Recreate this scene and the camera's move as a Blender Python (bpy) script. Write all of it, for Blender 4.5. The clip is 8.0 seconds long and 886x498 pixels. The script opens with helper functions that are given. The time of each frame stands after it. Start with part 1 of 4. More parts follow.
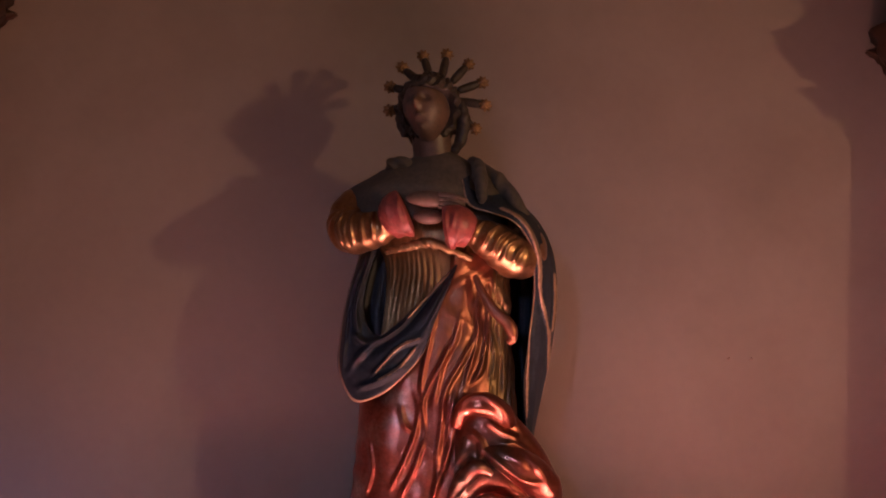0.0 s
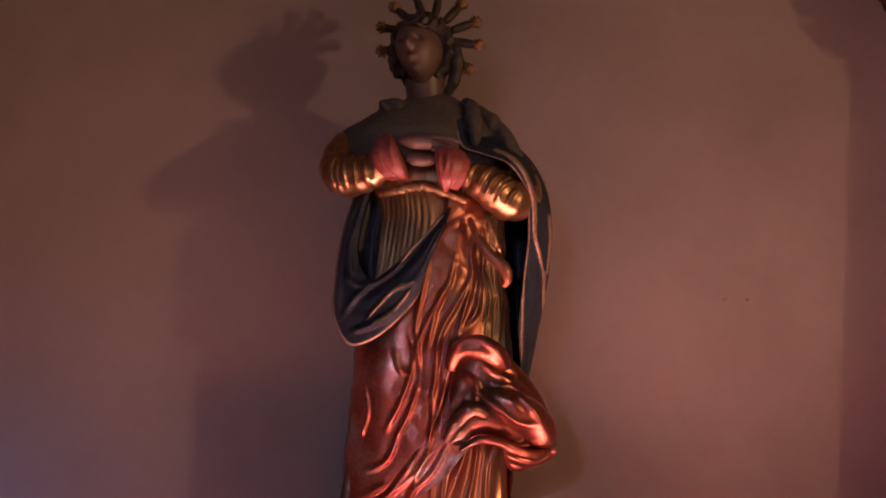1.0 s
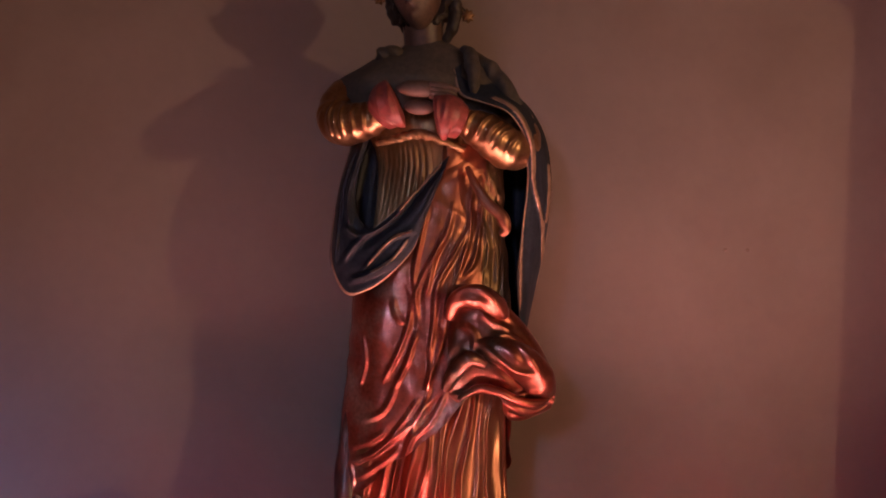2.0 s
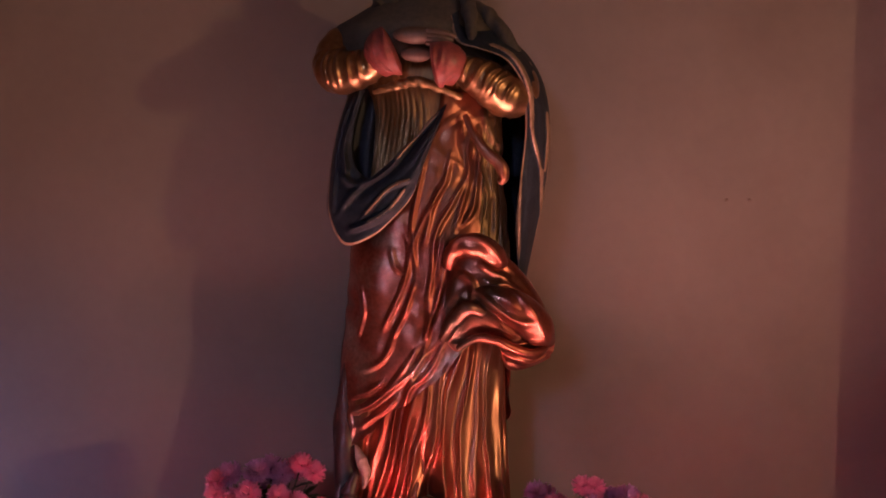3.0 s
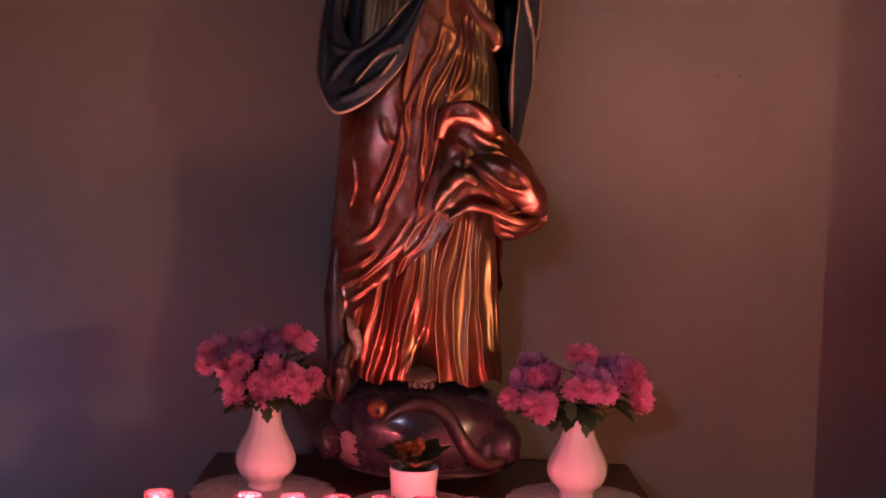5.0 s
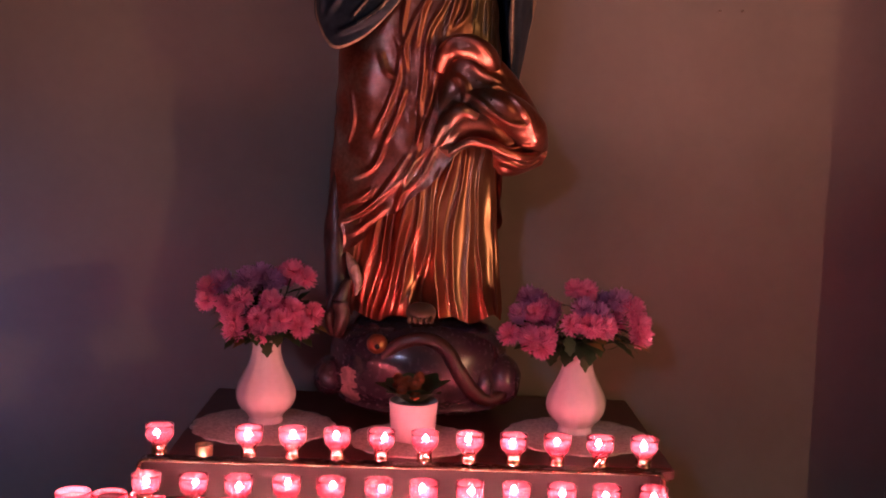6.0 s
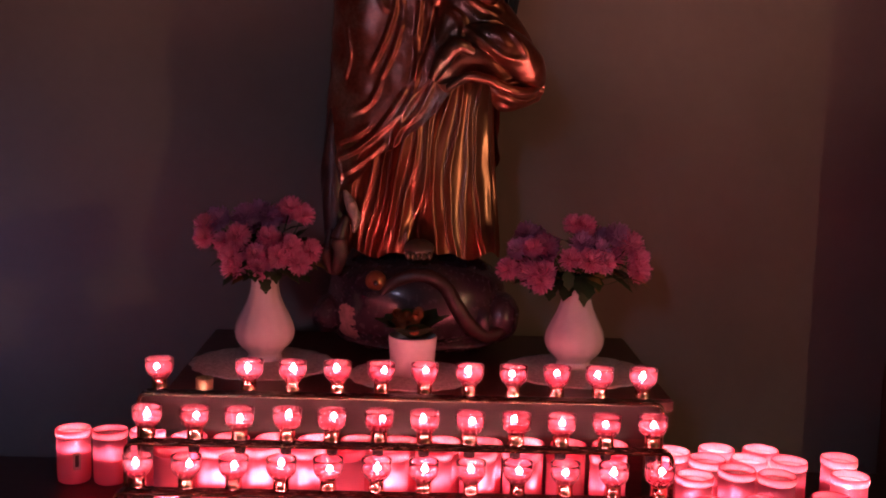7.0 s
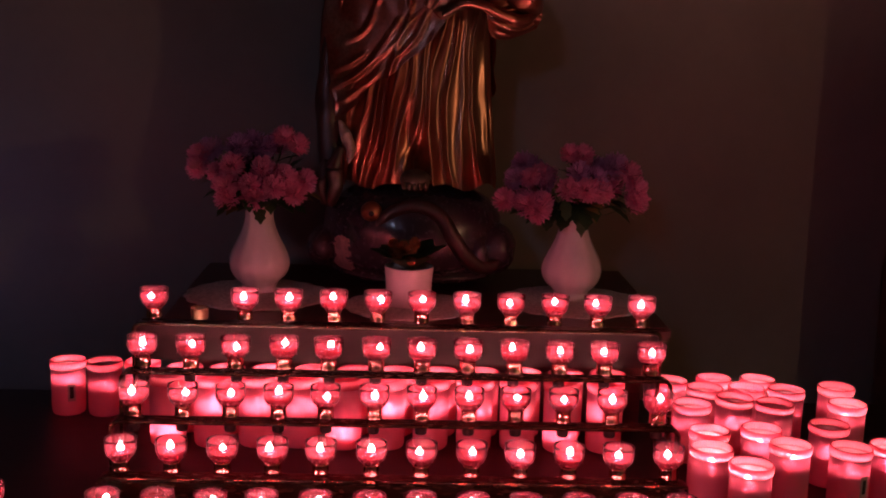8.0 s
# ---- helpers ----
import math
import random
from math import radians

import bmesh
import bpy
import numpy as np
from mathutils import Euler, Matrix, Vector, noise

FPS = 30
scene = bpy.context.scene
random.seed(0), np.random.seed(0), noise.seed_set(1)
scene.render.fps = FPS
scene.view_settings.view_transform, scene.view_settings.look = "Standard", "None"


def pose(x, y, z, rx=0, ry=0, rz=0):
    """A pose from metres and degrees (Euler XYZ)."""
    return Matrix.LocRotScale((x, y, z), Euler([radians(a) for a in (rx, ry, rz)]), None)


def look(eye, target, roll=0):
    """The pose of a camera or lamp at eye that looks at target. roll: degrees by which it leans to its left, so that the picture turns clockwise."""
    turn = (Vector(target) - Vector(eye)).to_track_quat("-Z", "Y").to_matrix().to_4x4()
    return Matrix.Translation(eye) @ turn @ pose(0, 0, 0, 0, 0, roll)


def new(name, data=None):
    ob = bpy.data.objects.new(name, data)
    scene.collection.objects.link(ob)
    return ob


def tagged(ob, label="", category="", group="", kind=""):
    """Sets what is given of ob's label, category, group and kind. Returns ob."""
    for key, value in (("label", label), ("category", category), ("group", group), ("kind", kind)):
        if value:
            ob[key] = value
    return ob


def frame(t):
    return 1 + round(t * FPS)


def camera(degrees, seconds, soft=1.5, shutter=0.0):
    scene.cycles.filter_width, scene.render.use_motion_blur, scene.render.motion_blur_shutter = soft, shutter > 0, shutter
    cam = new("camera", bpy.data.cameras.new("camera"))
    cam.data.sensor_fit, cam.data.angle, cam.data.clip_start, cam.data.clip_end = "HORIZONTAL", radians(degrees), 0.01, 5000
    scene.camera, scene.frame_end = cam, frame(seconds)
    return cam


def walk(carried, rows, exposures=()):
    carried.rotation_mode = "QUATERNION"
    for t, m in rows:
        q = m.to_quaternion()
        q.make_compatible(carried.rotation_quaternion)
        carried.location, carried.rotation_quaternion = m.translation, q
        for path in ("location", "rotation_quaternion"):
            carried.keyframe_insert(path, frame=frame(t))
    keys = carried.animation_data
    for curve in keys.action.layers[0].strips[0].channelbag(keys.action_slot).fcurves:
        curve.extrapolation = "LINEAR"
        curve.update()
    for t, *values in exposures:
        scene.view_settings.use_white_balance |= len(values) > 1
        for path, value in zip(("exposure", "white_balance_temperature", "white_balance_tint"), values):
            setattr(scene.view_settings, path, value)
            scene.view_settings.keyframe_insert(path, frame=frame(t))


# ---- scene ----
cam = camera(42.0, 8.0, soft=1.9)
PATH = [
    (0, (0.029, -2.25, 1.786), (0.008, -0.261, 1.996), 2.7),
    (0.5, (0.037, -2.246, 1.829), (0.018, -0.251, 1.958), 2.3),
    (1, (0.048, -2.234, 1.788), (0.027, -0.237, 1.899), 2.3),
    (1.5, (0.049, -2.228, 1.78), (0.03, -0.229, 1.854), 2.4),
    (3, (0.079, -2.198, 1.734), (0.047, -0.199, 1.712), 2.0),
    (3.5, (0.053, -2.197, 1.695), (0.045, -0.198, 1.654), 2.2),
    (4, (0.045, -2.187, 1.665), (0.049, -0.189, 1.589), 1.9),
    (4.5, (0.045, -2.179, 1.647), (0.054, -0.182, 1.529), 1.7),
    (5, (0.024, -2.176, 1.592), (0.056, -0.181, 1.456), 1.9),
    (6.3, (0.032, -2.174, 1.543), (0.063, -0.188, 1.305), 1.9),
    (6.5, (0.022, -2.179, 1.521), (0.061, -0.194, 1.281), 1.9),
    (7, (0.019, -2.178, 1.497), (0.066, -0.198, 1.215), 1.6),
    (7.5, (0.013, -2.173, 1.479), (0.067, -0.201, 1.153), 1.6),
    (8, (0.005, -2.162, 1.453), (0.073, -0.197, 1.085), 1.6),
]
EXPOSURES = [(0, -1.57), (3.0, -1.85), (4.0, -1.94), (5.0, -1.97), (6.3, -2.18), (7, -3.02), (8, -4.0)]
walk(cam, [(t, look(eye, target, roll)) for t, eye, target, roll in PATH], EXPOSURES)

# ---- light ----
world = bpy.data.worlds.new("world")
scene.world = world
world.use_nodes = True
world.node_tree.nodes["Background"].inputs[0].default_value = (0.35, 0.45, 0.7, 1)
world.node_tree.nodes["Background"].inputs[1].default_value = 0.02


def lamp(name, kind, m, energy, colour, size):
    data = bpy.data.lights.new(name, kind)
    data.energy, data.color = energy, colour
    if kind == "AREA":
        data.shape, data.size, data.size_y = "RECTANGLE", size[0], size[1]
    else:
        data.shadow_soft_size = size
    ob = new(name, data)
    ob.matrix_world = m
    return ob


# a distant incandescent lamp to the right, daylight from a high rear window, and an added low blue fill
lamp("wall_lamp_light", "POINT", pose(8.0, -6.3, 2.35), 3200, (1.0, 0.6, 0.33), 0.07)
lamp("window_light", "AREA", look((-1.8, -6.87, 3.28), (0.2, 0.76, 0.95)), 11.5, (0.62, 0.64, 1.0), (0.34, 0.48)).data.spread = radians(34)
lamp("side_fill_light", "AREA", look((-2.31, -0.6, 0.8), (-1.3, 0.76, 1.0)), 5, (0.26, 0.4, 1.0), (0.5, 0.7)).data.spread = radians(40)
VOTIVE_FLAME, TALL_FLAME = 2300, 7000


# ---- materials ----
def material(name, colours, scale=8, stretch=(1, 1, 1), rough=(0.4, 0.6), metal=0.0, bump=0.1, fine=90, grime=0.25,
             spec=0.5, coat=0.0, sheen=0.0, sharp=0.25, bump_size=0.004):
    m = bpy.data.materials.new(name)
    m.use_nodes = True
    nt = m.node_tree
    n, l = nt.nodes, nt.links
    b = n["Principled BSDF"]
    tc, mp = n.new("ShaderNodeTexCoord"), n.new("ShaderNodeMapping")
    l.new(tc.outputs["Object"], mp.inputs["Vector"])
    mp.inputs["Scale"].default_value = stretch
    n1, n2 = n.new("ShaderNodeTexNoise"), n.new("ShaderNodeTexNoise")
    n1.inputs["Scale"].default_value, n1.inputs["Detail"].default_value = scale, 6
    n2.inputs["Scale"].default_value, n2.inputs["Detail"].default_value = fine, 5
    l.new(mp.outputs[0], n1.inputs["Vector"])
    l.new(mp.outputs[0], n2.inputs["Vector"])
    r = n.new("ShaderNodeValToRGB")
    l.new(n1.outputs[0], r.inputs[0])
    e = r.color_ramp.elements
    for i, c in enumerate(colours):
        p = 0.5 + sharp * (2 * i / max(1, len(colours) - 1) - 1) * 0.9
        el = e[i] if i < 2 else e.new(p)
        el.position, el.color = p, (*c, 1)
    mix = n.new("ShaderNodeMix")
    mix.data_type, mix.blend_type = "RGBA", "MULTIPLY"
    mix.inputs[0].default_value = grime
    g = n.new("ShaderNodeValToRGB")
    g.color_ramp.elements[0].position, g.color_ramp.elements[1].position = 0.35, 0.62
    l.new(n2.outputs[0], g.inputs[0])
    l.new(r.outputs[0], mix.inputs[6])
    l.new(g.outputs[0], mix.inputs[7])
    l.new(mix.outputs[2], b.inputs["Base Color"])
    mr = n.new("ShaderNodeMapRange")
    mr.inputs[3].default_value, mr.inputs[4].default_value = rough
    l.new(n2.outputs[0], mr.inputs[0])
    l.new(mr.outputs[0], b.inputs["Roughness"])
    b.inputs["Metallic"].default_value = metal
    b.inputs["Specular IOR Level"].default_value = spec
    b.inputs["Coat Weight"].default_value = coat
    b.inputs["Sheen Weight"].default_value = sheen
    if bump:
        bp = n.new("ShaderNodeBump")
        bp.inputs["Strength"].default_value, bp.inputs["Distance"].default_value = bump, bump_size
        l.new(n2.outputs[0], bp.inputs["Height"])
        l.new(bp.outputs[0], b.inputs["Normal"])
    return m


def red_clear(name, tint, gloss=0.06, glow=0.25, rough=0.03, body=(0.8, 0.03, 0.06)):
    """Tinted see-through glass or plastic: straight transmission, some scattering, a weak gloss."""
    m = bpy.data.materials.new(name)
    m.use_nodes = True
    nt = m.node_tree
    n, l = nt.nodes, nt.links
    n.remove(n["Principled BSDF"])
    t, s, g = n.new("ShaderNodeBsdfTransparent"), n.new("ShaderNodeBsdfTranslucent"), n.new("ShaderNodeBsdfGlossy")
    t.inputs[0].default_value = (*tint, 1)
    s.inputs[0].default_value = (*body, 1)
    g.inputs["Roughness"].default_value = rough
    a, c = n.new("ShaderNodeMixShader"), n.new("ShaderNodeMixShader")
    a.inputs[0].default_value = glow
    d, both = n.new("ShaderNodeBsdfDiffuse"), n.new("ShaderNodeMixShader")
    d.inputs[0].default_value = (*body, 1)
    l.new(s.outputs[0], both.inputs[1])
    l.new(d.outputs[0], both.inputs[2])
    both.inputs[0].default_value = 0.4
    l.new(t.outputs[0], a.inputs[1])
    l.new(both.outputs[0], a.inputs[2])
    lw = n.new("ShaderNodeLayerWeight")
    lw.inputs[0].default_value = gloss
    l.new(lw.outputs["Fresnel"], c.inputs[0])
    l.new(a.outputs[0], c.inputs[1])
    l.new(g.outputs[0], c.inputs[2])
    l.new(c.outputs[0], n["Material Output"].inputs[0])
    return m


def thin(m, weight):
    """Lets part of the light pass through a thin sheet of this material, scattered and tinted by its own colour."""
    nt = m.node_tree
    n, l = nt.nodes, nt.links
    b, out = n["Principled BSDF"], n["Material Output"]
    t, mix = n.new("ShaderNodeBsdfTranslucent"), n.new("ShaderNodeMixShader")
    l.new(b.inputs["Base Color"].links[0].from_socket, t.inputs[0])
    mix.inputs[0].default_value = weight
    l.new(b.outputs[0], mix.inputs[1])
    l.new(t.outputs[0], mix.inputs[2])
    l.new(mix.outputs[0], out.inputs[0])
    return m


def glowing(name, colour, strength):
    m = bpy.data.materials.new(name)
    m.use_nodes = True
    b = m.node_tree.nodes["Principled BSDF"]
    b.inputs["Base Color"].default_value = (0, 0, 0, 1)
    b.inputs["Emission Color"].default_value = (*colour, 1)
    b.inputs["Emission Strength"].default_value = strength
    return m


M_WALL = material("plaster", [(0.178, 0.141, 0.12), (0.208, 0.168, 0.144), (0.192, 0.154, 0.132)], 2.2, rough=(0.75, 0.95), bump=0.06, fine=40, grime=0.035, spec=0.2)
M_NAIL = material("rusty_nail_stain", [(0.2, 0.14, 0.115), (0.25, 0.18, 0.15)], 60, rough=(0.8, 0.95), bump=0)
M_ROOM = material("limewash", [(0.15, 0.125, 0.105), (0.2, 0.165, 0.14)], 1.5, rough=(0.8, 0.95), fine=40, grime=0.12)
M_FLOOR = material("stone_floor", [(0.12, 0.10, 0.09), (0.2, 0.17, 0.15)], 4, rough=(0.4, 0.7), fine=60)
M_MARBLE = material("veined_marble", [(0.10, 0.038, 0.032), (0.19, 0.08, 0.062), (0.06, 0.022, 0.02)], 5, stretch=(1, 1, 0.5), rough=(0.25, 0.4), bump=0.03)
M_GILT = material("old_gilt", [(0.03, 0.015, 0.009), (0.06, 0.03, 0.015)], 20, rough=(0.5, 0.7), metal=0.5)
M_GOLD = material("gold_leaf", [(0.33, 0.185, 0.095), (0.42, 0.24, 0.125), (0.27, 0.125, 0.065)], 14, rough=(0.28, 0.38), metal=0.95, bump=0.0, fine=140, grime=0.2)
M_GOLDRED = material("gold_and_red_glaze", [(0.54, 0.29, 0.18), (0.45, 0.15, 0.1), (0.34, 0.085, 0.062)], 9, stretch=(1, 1, 0.25), rough=(0.25, 0.37), metal=0.95, bump=0.015, fine=120, grime=0.15, sharp=0.2)
# pale patches paint in the silvery highlights, dark ones the shade of the folds
M_RED = material("red_glaze_shade_and_sheen", [(0.29, 0.085, 0.06), (0.43, 0.12, 0.09), (0.56, 0.4, 0.35)], 10, rough=(0.27, 0.44), metal=0.92, bump=0.02, fine=120, grime=0.3, sharp=0.24)
# dark patches paint in tarnish together with the shade of the hollows
M_BUNCH = material("red_glaze_tarnish_and_shade", [(0.44, 0.14, 0.1), (0.34, 0.1, 0.07), (0.14, 0.1, 0.08)], 6, rough=(0.24, 0.36), metal=0.94, bump=0.0, fine=120, grime=0.2, sharp=0.2)
M_REDGOLD = material("red_glaze_on_gold", [(0.34, 0.105, 0.07), (0.33, 0.14, 0.085), (0.27, 0.07, 0.05)], 12, stretch=(1, 1, 0.35), rough=(0.32, 0.46), metal=0.92, bump=0.015, fine=130, grime=0.15)
M_PLEAT = material("dull_gold_pleats", [(0.17, 0.1, 0.048), (0.34, 0.2, 0.092)], 30, stretch=(1, 1, 0.2), rough=(0.35, 0.5), metal=0.7, grime=0.4)
M_BLUE = material("blue_paint", [(0.007, 0.01, 0.017), (0.02, 0.026, 0.038), (0.01, 0.013, 0.02)], 16, rough=(0.45, 0.62), metal=0.0, bump=0.08, fine=110, grime=0.4, spec=0.25)
M_LINING = material("worn_brown_gilt_lining", [(0.36, 0.22, 0.15), (0.46, 0.3, 0.2)], 25, rough=(0.38, 0.55), metal=0.4, grime=0.4)
M_CUFF = material("red_cuff_paint", [(0.24, 0.045, 0.042), (0.31, 0.07, 0.058)], 22, rough=(0.35, 0.5), grime=0.35)
M_SKIN = material("painted_flesh", [(0.1, 0.055, 0.04), (0.14, 0.077, 0.054)], 18, rough=(0.4, 0.55), grime=0.3, bump=0.04)
M_DUSTY = material("dusty_dark_cloth_paint", [(0.06, 0.045, 0.034), (0.095, 0.07, 0.052)], 18, rough=(0.6, 0.8), grime=0.35)
M_HAIR = material("dark_brown_hair_paint", [(0.025, 0.015, 0.011), (0.05, 0.03, 0.02)], 60, rough=(0.45, 0.65), grime=0.4, bump=0.3)
M_CROWN = material("tarnished_crown_gilt", [(0.2, 0.11, 0.06), (0.3, 0.17, 0.085)], 40, rough=(0.4, 0.55), metal=0.7, grime=0.4)
M_GLOBE = material("dark_glazed_globe", [(0.04, 0.03, 0.04), (0.075, 0.045, 0.052), (0.024, 0.022, 0.034)], 5, rough=(0.2, 0.32), metal=0.3, coat=0.4, grime=0.15, bump=0.02)
M_SNAKE = material("red_brown_serpent_paint", [(0.035, 0.013, 0.013), (0.065, 0.022, 0.02)], 20, rough=(0.32, 0.48), coat=0.1, grime=0.4)
M_APPLE = material("gilt_apple", [(0.4, 0.09, 0.06), (0.5, 0.2, 0.1)], 40, rough=(0.25, 0.4), metal=0.7)
M_PALE = material("worn_pale_and_highlight_paint", [(0.3, 0.17, 0.15), (0.42, 0.27, 0.24)], 25, rough=(0.35, 0.5), grime=0.4)
M_PORCELAIN = material("white_porcelain", [(0.55, 0.52, 0.51), (0.62, 0.59, 0.57)], 6, rough=(0.06, 0.12), bump=0.0, grime=0.04, coat=0.6)
M_POT = material("white_glazed_pot", [(0.5, 0.48, 0.46), (0.56, 0.54, 0.52)], 8, rough=(0.2, 0.3), bump=0.02, grime=0.05)
M_PETAL = thin(material("pink_petals", [(0.88, 0.22, 0.42), (0.92, 0.36, 0.56), (0.82, 0.16, 0.36)], 40, rough=(0.75, 0.9), spec=0.15, bump=0.0, grime=0.15), 0.5)
M_PETAL2 = thin(material("mauve_petals", [(0.62, 0.27, 0.55), (0.74, 0.42, 0.68)], 40, rough=(0.75, 0.9), spec=0.15, bump=0.0, grime=0.15), 0.5)
M_LEAF = thin(material("dark_green_leaves", [(0.025, 0.05, 0.02), (0.05, 0.08, 0.03)], 30, rough=(0.45, 0.6), bump=0.1), 0.3)
M_LEAFDRY = thin(material("yellowing_leaves", [(0.14, 0.11, 0.03), (0.2, 0.12, 0.04)], 30, rough=(0.5, 0.65), bump=0.1), 0.35)
M_BLOSSOM = material("orange_blossom", [(0.26, 0.06, 0.025), (0.34, 0.11, 0.035)], 60, rough=(0.5, 0.65), bump=0.0)
M_LACE = material("white_lace", [(0.55, 0.52, 0.49), (0.65, 0.62, 0.58)], 40, rough=(0.8, 0.95), bump=0.5, fine=160, grime=0.35)
M_WOOD = material("dark_stained_wood", [(0.032, 0.013, 0.01), (0.055, 0.022, 0.015), (0.022, 0.01, 0.008)], 6, stretch=(0.5, 6, 6), rough=(0.3, 0.45), bump=0.06, coat=0.15)
M_TABLE = material("black_table_lacquer", [(0.012, 0.009, 0.009), (0.025, 0.018, 0.016)], 7, stretch=(0.4, 5, 5), rough=(0.3, 0.5), bump=0.05)
M_BRASS = material("aged_brass", [(0.26, 0.21, 0.11), (0.36, 0.29, 0.16)], 40, rough=(0.4, 0.55), metal=0.55, grime=0.3)
M_SHELF = material("bronzed_steel_shelf", [(0.1, 0.07, 0.042), (0.15, 0.105, 0.06)], 12, stretch=(0.5, 2, 2), rough=(0.2, 0.32), metal=0.9, grime=0.25)
M_CUP = material("blackened_steel_cup", [(0.008, 0.006, 0.006), (0.016, 0.012, 0.01)], 30, rough=(0.55, 0.7))
M_GLASS = red_clear("red_votive_glass", (0.99, 0.6, 0.72), gloss=0.1, glow=0.14, rough=0.04, body=(0.97, 0.36, 0.5))
M_PLASTIC = red_clear("red_candle_plastic", (0.98, 0.3, 0.42), gloss=0.08, glow=0.86, rough=0.12, body=(0.98, 0.46, 0.61))
M_RIM = red_clear("thick_red_plastic_rim", (0.95, 0.16, 0.25), gloss=0.1, glow=0.75, rough=0.12, body=(0.95, 0.22, 0.33))
M_WAXRED = red_clear("melted_red_wax", (0.97, 0.5, 0.6), gloss=0.1, glow=0.3, rough=0.1, body=(0.9, 0.2, 0.32))
M_WAX = red_clear("pale_wax", (0.7, 0.25, 0.28), gloss=0.03, glow=0.75, rough=0.4, body=(0.92, 0.5, 0.58))
M_FLAME = glowing("candle_flame", (1.0, 0.43, 0.37), VOTIVE_FLAME)
M_TALLFLAME = glowing("tall_candle_flame", (1.0, 0.43, 0.39), TALL_FLAME)
M_LABEL = material("white_sticker", [(0.5, 0.42, 0.4), (0.55, 0.47, 0.45)], 30, rough=(0.5, 0.6), bump=0)
M_DARKPRINT = material("sticker_print", [(0.02, 0.015, 0.015), (0.03, 0.02, 0.02)], 30, bump=0)


# ---- building helpers ----
def mesh_of(name, verts, faces, mats, slots=None, smooth=True):
    me = bpy.data.meshes.new(name)
    me.from_pydata([tuple(v) for v in verts], [], [tuple(f) for f in faces])
    for m in mats if isinstance(mats, (list, tuple)) else [mats]:
        me.materials.append(m)
    if slots is not None:
        me.polygons.foreach_set("material_index", slots)
    me.polygons.foreach_set("use_smooth", [smooth] * len(me.polygons))
    me.update()
    return me


def thing(name, label, category, group="", kind="", at=(0, 0, 0)):
    ob = new(name)
    ob.location = at
    return tagged(ob, label, category, group, kind)


def part(name, me, parent, label="", at=None):
    ob = new(name, me)
    ob.parent = parent
    if at is not None:
        ob.matrix_basis = at if isinstance(at, Matrix) else Matrix.Translation(at)
    if label:
        tagged(ob, label)
    return ob


def lathe(name, profile, mat, n=32, flute=0.0, lobes=10):
    """A turned shape from (radius, height) pairs, closed on the axis where the radius is 0."""
    V, F = [], []
    for r, z in profile:
        for k in range(n):
            a = 2 * math.pi * k / n
            q = r * (1 + flute * math.cos(lobes * a))
            V.append((q * math.cos(a), q * math.sin(a), z))
    for i in range(len(profile) - 1):
        for k in range(n):
            F.append((i * n + k, i * n + (k + 1) % n, (i + 1) * n + (k + 1) % n, (i + 1) * n + k))
    return mesh_of(name, V, F, mat)


def curve_of(keys, n):
    """A smooth curve through key points, as n points."""
    k = np.array(keys, float)
    s = np.r_[0, np.cumsum(np.linalg.norm(np.diff(k, axis=0), axis=1))]
    d = np.gradient(k, s, axis=0)
    t = np.linspace(0, s[-1], n)
    i = np.clip(np.searchsorted(s, t) - 1, 0, len(s) - 2)
    h = (s[i + 1] - s[i])[:, None]
    u = ((t - s[i]) / (s[i + 1] - s[i]))[:, None]
    return ((2 * u**3 - 3 * u**2 + 1) * k[i] + (u**3 - 2 * u**2 + u) * h * d[i]
            + (3 * u**2 - 2 * u**3) * k[i + 1] + (u**3 - u**2) * h * d[i + 1])


def box(name, x0, x1, y0, y1, z0, z1, mat, bevel=0.004):
    bm = bmesh.new()
    bmesh.ops.create_cube(bm, size=1)
    for v in bm.verts:
        v.co = ((x0 + x1) / 2 + v.co.x * (x1 - x0), (y0 + y1) / 2 + v.co.y * (y1 - y0), (z0 + z1) / 2 + v.co.z * (z1 - z0))
    if bevel:
        bmesh.ops.bevel(bm, geom=bm.edges[:], offset=bevel, segments=2, affect="EDGES")
    me = bpy.data.meshes.new(name)
    bm.to_mesh(me)
    bm.free()
    me.materials.append(mat)
    return me


def structure(name, me, label, category):
    return tagged(new(name, me), label, category, kind="structure")


# ---- the chapel ----
WALL_Y, ROOM_X, ROOM_WEST, ROOM_BACK, ROOM_TOP = 0.76, 9.0, -2.35, -7.0, 6.0


def plaster_wall():
    """The wall behind the statue, with the slight waviness of hand-laid plaster."""
    nx, nz = 240, 120
    V, F = [], []
    for j in range(nz + 1):
        for i in range(nx + 1):
            x, z = ROOM_WEST + (ROOM_X - ROOM_WEST) * i / nx, ROOM_TOP * j / nz
            V.append((x, WALL_Y + 0.004 * noise.noise(Vector((x * 1.3, 0, z * 1.3))) + 0.0015 * noise.noise(Vector((x * 5, 3, z * 5))), z))
    for j in range(nz):
        for i in range(nx):
            a = j * (nx + 1) + i
            F.append((a, a + 1, a + nx + 2, a + nx + 1))
    n = len(V)
    for x, z in ((ROOM_WEST, 0), (ROOM_X, 0), (ROOM_X, ROOM_TOP), (ROOM_WEST, ROOM_TOP)):
        V.append((x, WALL_Y + 0.3, z))
    c = [0, nx, nz * (nx + 1) + nx, nz * (nx + 1)]
    for k in range(4):
        F.append((n + k, n + (k + 1) % 4, c[(k + 1) % 4], c[k]))
    F.append((n + 3, n + 2, n + 1, n))
    return mesh_of("wall_north", V, F, M_WALL)


